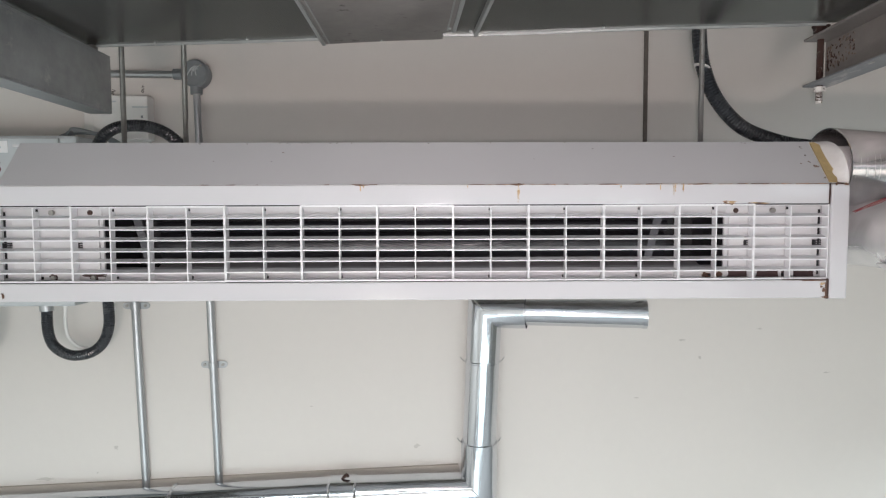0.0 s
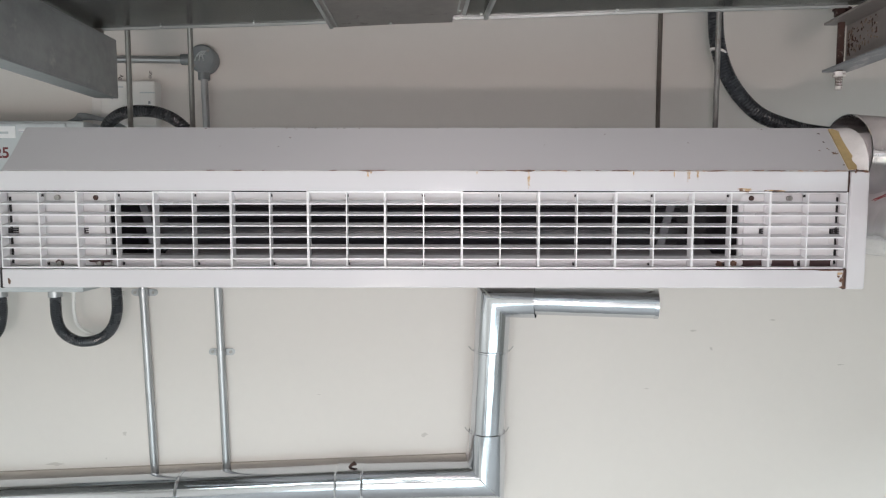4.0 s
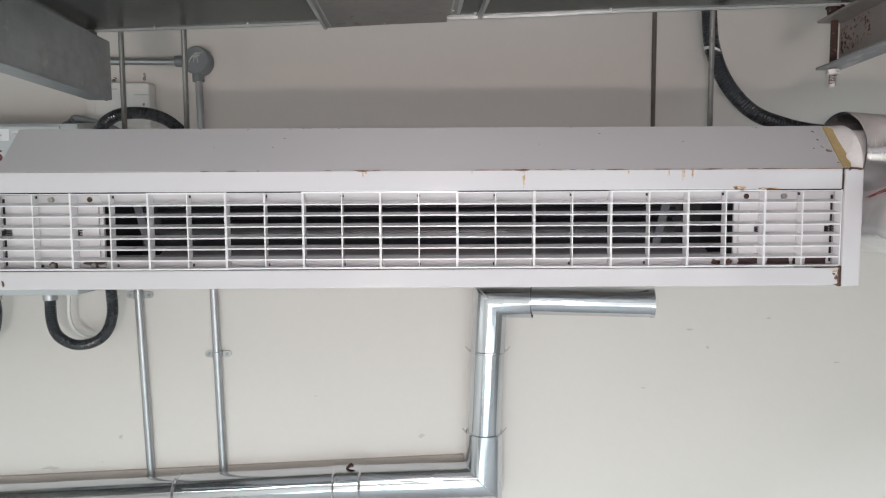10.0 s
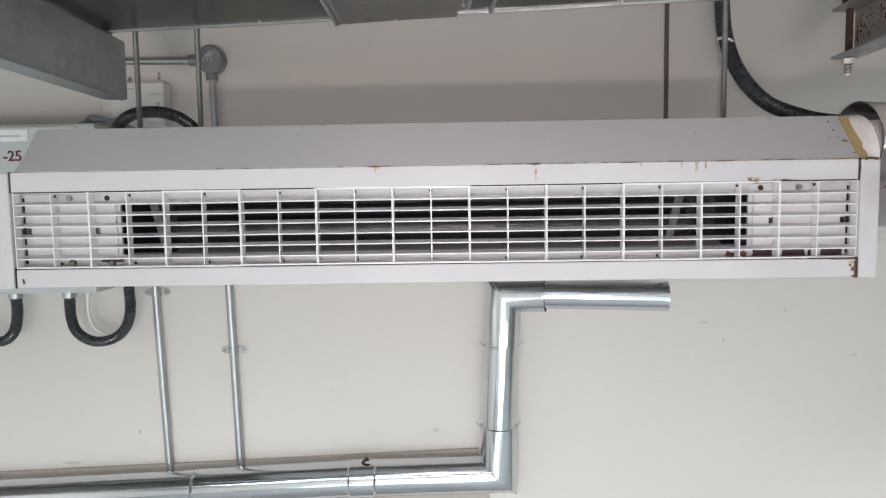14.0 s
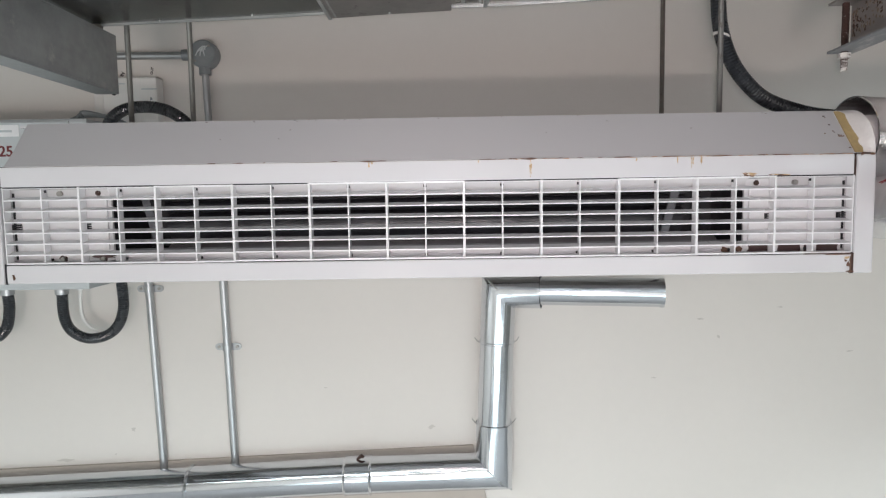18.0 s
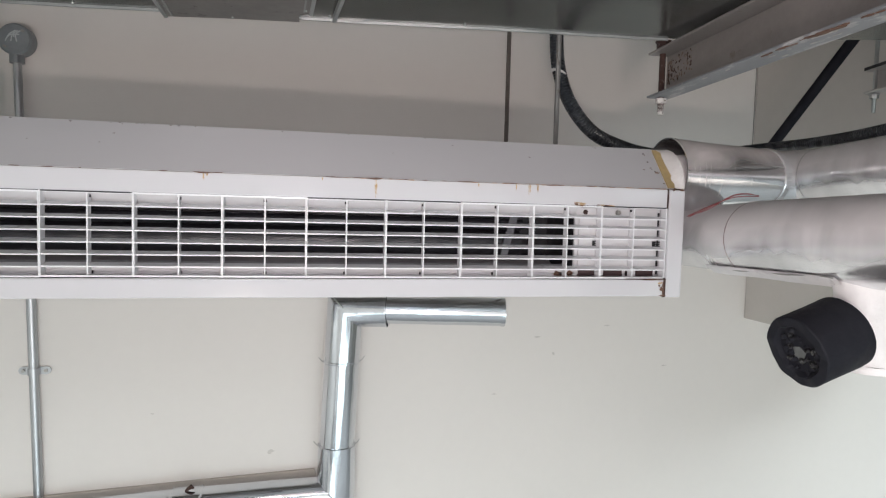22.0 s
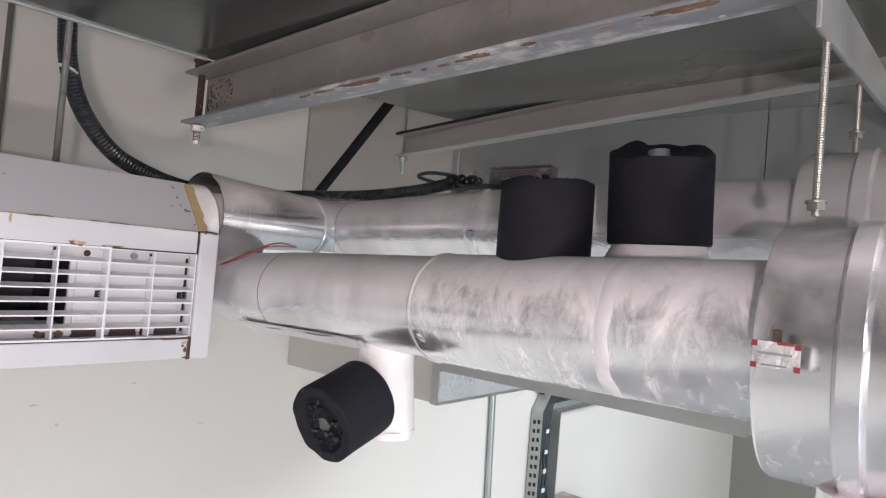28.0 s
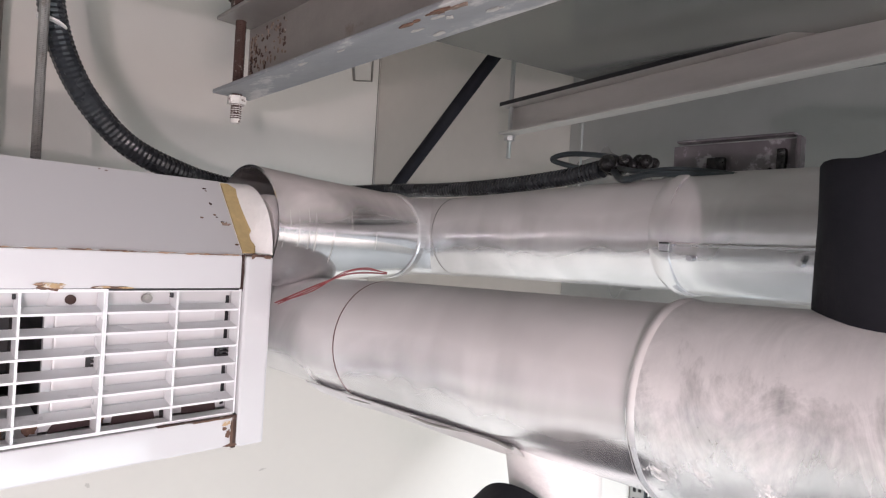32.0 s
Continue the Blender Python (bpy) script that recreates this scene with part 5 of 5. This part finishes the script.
for k in range(26):
    g = k * 2.4
    spot = Vector((0.748, 0.989, 2.022)) - way * random.uniform(0.007, 0.010) + (way.orthogonal().normalized() * math.cos(g) + way.cross(way.orthogonal().normalized()) * math.sin(g)) * random.uniform(0.014, 0.042)
    bm = bmesh.new()
    bmesh.ops.create_icosphere(bm, subdivisions=2, radius=1, matrix=Matrix.LocRotScale(spot, None, [random.uniform(0.003, 0.007) for _ in range(3)]))
    for v in bm.verts:
        v.co += Vector((noise.noise(v.co * 300), noise.noise(v.co * 300 + Vector((5, 0, 0))), noise.noise(v.co * 300 + Vector((0, 5, 0))))) * 0.003
    part("foam_crumb", bm, TAR if k % 3 == 0 else FOAM, fc)
bm = tube(bmesh.new(), [(0.882, 1.002, 2.150), (0.881, 0.995, 2.09), (0.879, 0.984, 2.03), (0.878, 0.978, 1.994), (0.878, 0.978, 1.992)], [0.045, 0.043, 0.041, 0.040, 0.039], 28, True, 0.10)
cuff = thing("wrapped_elbow", "white plaster-wrapped pipe elbow under the clad pipe", "pipe elbow", at=(0.9, 0.98, 2.0))
part("wrap", bm, PLASTER, cuff, smooth=True)
part("wrap_edge", tube(bmesh.new(), [(0.878, 0.979, 2.000), (0.878, 0.979, 2.004)], 0.0415, 28, True, 0.1), PLASTER, cuff, smooth=True)

# cables and plate on the rear pipe
flexible("flexible_conduit", "black corrugated conduit lying along the rear pipe", [(0.95, 1.66, 2.386), (1.08, 1.67, 2.405), (1.18, 1.62, 2.420), (1.20, 1.50, 2.420), (1.195, 1.36, 2.422), (1.185, 1.22, 2.430), (1.175, 1.14, 2.440)], 0.0135)
tw = thing("cable_bundle", "sticky black cables and mastic on top of the rear pipe", "cable", at=(1.17, 1.1, 2.44))
bm = bmesh.new()
tube(bm, bend([(1.18, 1.17, 2.44), (1.165, 1.22, 2.455), (1.160, 1.19, 2.462), (1.165, 1.13, 2.456), (1.17, 1.10, 2.448)], 8), 0.004, 7)
tube(bm, bend([(1.155, 1.11, 2.432), (1.112, 1.07, 2.414), (1.108, 1.03, 2.420), (1.108, 0.98, 2.417), (1.108, 0.93, 2.412), (1.112, 0.885, 2.402), (1.13, 0.86, 2.40)], 8), 0.0048, 8)
tube(bm, bend([(1.150, 1.10, 2.436), (1.114, 1.05, 2.424), (1.110, 1.00, 2.424), (1.112, 0.95, 2.418), (1.118, 0.90, 2.408)], 8), 0.0035, 8)
part("cable", bm, CABLE, tw, smooth=True)
for k in range(18):
    bm = bmesh.new()
    bmesh.ops.create_icosphere(bm, subdivisions=2, radius=random.uniform(0.008, 0.014), matrix=Matrix.Translation((1.17 + random.uniform(-0.012, 0.012), 1.13 - 0.004 * k, 2.440 + random.uniform(-0.004, 0.008))))
    part("mastic_lump", bm, TAR, tw, smooth=True)
pl = thing("fixing_plate", "greasy steel fixing plate clipped on the rear pipe", "plate", at=(1.16, 0.95, 2.42))
GREASE = material("greasy_dark_plate", (0.15, 0.135, 0.145), 0.5, 0.3, 0.35, 14, 70, 0.3, (0.36, 0.35, 0.36), spot_at=0.55, spot_scale=34)
part("plate", cube(1.165, 1.170, 0.880, 1.030, 2.396, 2.462, 0.0015), GREASE, pl)
part("end_fold", cube(1.148, 1.168, 0.876, 0.881, 2.410, 2.462, 0.0015), GREASE, pl)
part("top_fold", cube(1.150, 1.168, 0.884, 1.020, 2.4635, 2.4665, 0.001), GREASE, pl)
part("bolt", cube(1.156, 1.166, 0.962, 0.984, 2.410, 2.444, 0.003), TAR, pl)
part("bolt", cube(1.154, 1.166, 0.893, 0.903, 2.418, 2.450, 0.003), TAR, pl)
bm = bmesh.new()
for k in range(26):
    bmesh.ops.create_icosphere(bm, subdivisions=1, radius=random.uniform(0.003, 0.009), matrix=Matrix.Translation((1.150 + random.uniform(-0.012, 0.014), random.uniform(0.88, 1.04), 2.412 + random.uniform(-0.003, 0.006))))
part("mastic_crumbs", bm, TAR, pl)

dg = thing("sloping_pipe", "black foam-covered pipe sloping up to the ceiling", "insulated pipe", at=(1.37, 1.8, 2.47))
bm = bmesh.new()
tube(bm, [(1.365, 1.83, 2.435), (1.371, 1.795, 2.475), (1.403, 1.587, 2.706), (1.44, 1.35, 2.96)], 0.0145, 18, True, 0.05)
part("foam_cover", bm, FOAM, dg, smooth=True)
st = thing("wall_joint", "thin dark joint line down the wall corner", "joint", at=(1.52, YW, 2.6))
bm = bmesh.new()
box(bm, 1.5625, 1.5640, YW - 0.0030, YW - 0.0006, 2.30, 2.90)
part("joint", bm, OLIVE, st)

cl = thing("wall_clip", "small bare wire clip at the wall corner", "clip", at=(1.50, YW, 2.80))
for (xa, za), (xb, zb), w in (((1.462, 2.835), (1.470, 2.782), 0.004), ((1.470, 2.782), (1.534, 2.794), 0.002), ((1.534, 2.855), (1.534, 2.794), 0.003)):
    part("wire", tube(bmesh.new(), [(xa, YW - 0.006, za), (xb, YW - 0.006, zb)], w, 8), STEEL, cl)

# hanger over the collar
br = thing("hanger_bracket", "galvanised angle bracket carrying the collar's rods", "bracket", at=(0.9, 0.386, 2.48))
tip = Matrix(((1, 0, 0, 0), (0, 1, 0, 0), (0.12, 0, 1, -0.12 * 0.675), (0, 0, 0, 1)))
for nm, dims in (("upright_leg", (0.690, 1.56, 0.3835, 0.3875, 2.468, 2.517, 0.001)), ("flat_leg", (0.690, 1.56, 0.3875, 0.420, 2.513, 2.517, 0.001))):
    bm = cube(*dims)
    bm.transform(tip)
    part(nm, bm, ZINC, br)
hanger("hanger_rod", "threaded rod from bracket down to the collar clamp", 0.748, 0.3885, 2.330, 2.50, 0.0034, STEEL, (2.335,), "collar hanger rods")
hanger("hanger_rod", "threaded rod from bracket down to the rear collar", 0.985, 0.392, 2.43, 2.51, 0.0032, STEEL, (2.446,), "collar hanger rods")
# ---- cable tray and cabinet ----
tray = thing("cable_tray", "perforated galvanised cable tray bending down the wall", "cable tray", at=(3.4, YW, 1.2))
for x in (3.290, 3.500):
    part("side_rail", cube(x, x + 0.004, YW - 0.078, YW - 0.006, 0.945, 1.470), ZINC, tray)
part("tray_base", cube(3.294, 3.500, YW - 0.010, YW - 0.004, 0.945, 1.470), ZINC, tray)
part("bend_base", prism(bmesh.new(), [(3.294, 1.470), (3.294, 1.500), (3.440, 1.676), (3.500, 1.676), (3.500, 1.474)], "y", YW - 0.010, YW - 0.004), ZINC, tray)
part("bend_rail", prism(bmesh.new(), [(3.290, 1.470), (3.290, 1.500), (3.438, 1.680), (3.441, 1.676), (3.294, 1.499), (3.294, 1.470)], "y", YW - 0.078, YW - 0.006), ZINC, tray)
part("run_base", cube(3.500, 6.4, YW - 0.010, YW - 0.004, 1.474, 1.676), ZINC, tray)
for z in (1.470, 1.676):
    part("run_rail", cube(3.504 if z < 1.5 else 3.441, 6.4, YW - 0.078, YW - 0.006, z, z + 0.004), ZINC, tray)
for k in range(10):
    for dy in (0.058, 0.030):
        part("slot", cube(3.2885, 3.2895, YW - dy - 0.008, YW - dy + 0.008, 0.975 + k * 0.050 + 0.2 * (dy - 0.03), 0.997 + k * 0.050 + 0.2 * (dy - 0.03)), BLACK, tray)
    part("slot", cube(3.330, 3.345, YW - 0.0115, YW - 0.0105, 0.985 + k * 0.048, 1.008 + k * 0.048), BLACK, tray)
    part("slot", cube(3.465, 3.480, YW - 0.0115, YW - 0.0105, 0.985 + k * 0.048, 1.008 + k * 0.048), BLACK, tray)
cbl = thing("cable_bundle", "dark cables tied along the cable tray", "cable", at=(3.4, YW - 0.03, 1.2))
for k in range(6):
    x = 3.372 + 0.020 * k
    pts = [(x, YW - 0.03 - 0.010 * (k % 2), 0.95), (x + 0.010 * (-1) ** k, YW - 0.035, 1.12), (x - 0.006, YW - 0.03, 1.30), (x - 0.002, YW - 0.03, 1.46 + 0.004 * k), (x + 0.05, YW - 0.03, 1.585 - 0.010 * k), (x + 0.18, YW - 0.03, 1.615 - 0.018 * k), (6.2, YW - 0.03, 1.630 - 0.020 * k)]
    part("cable", tube(bmesh.new(), bend(pts, 8), 0.0085, 10), CABLE, cbl, smooth=True)
for z in (1.02, 1.13, 1.24, 1.36):
    part("cable_tie", cube(3.395, 3.425, YW - 0.052, YW - 0.046, z, z + 0.022), IVORY, cbl, "pale cable tie")
DUST = material("brown_dust", (0.36, 0.285, 0.255), 0.95, 0, 0.25, 9, 60, 0.3, (0.48, 0.45, 0.42), spot_at=0.56, spot_scale=12)
cab = thing("control_cabinet", "beige steel control cabinet with a lit red lamp", "cabinet", at=(3.4, 2.0, 0.6))
part("cabinet_body", cube(3.105, 3.730, 1.885, YW - 0.003, 0.30, 0.948, 0.004), TAN, cab)
part("cabinet_door", cube(3.112, 3.735, 1.866, 1.884, 0.31, 0.938, 0.004), GREY, cab)
part("dusty_top", cube(3.12, 3.715, 1.90, YW - 0.02, 0.9485, 0.9505), DUST, cab, "dusty brown cabinet top")
part("lamp_rim", tube(bmesh.new(), [(3.465, 1.867, 0.795), (3.465, 1.858, 0.795)], 0.022, 20), DARKGREY, cab)
part("lamp_lens", tube(bmesh.new(), [(3.465, 1.859, 0.795), (3.465, 1.850, 0.795)], [0.017, 0.012], 20), LED, cab, "lit red lamp lens")
part("label_plate", cube(3.20, 3.33, 1.864, 1.8665, 0.815, 0.895), PAPER, cab)
part("label_bar", cube(3.215, 3.30, 1.8632, 1.8642, 0.858, 0.868), GREY, cab)
part("label_bar", cube(3.37, 3.53, 1.8645, 1.8662, 0.862, 0.876), PAPER, cab)
part("maker_badge", cube(3.585, 3.665, 1.8645, 1.8662, 0.868, 0.892), BLUE, cab, "blue maker's badge")
part("cable_gland", tube(bmesh.new(), [(3.33, YW - 0.06, 0.945), (3.33, YW - 0.06, 0.985)], 0.020, 16), IVORY, cab)
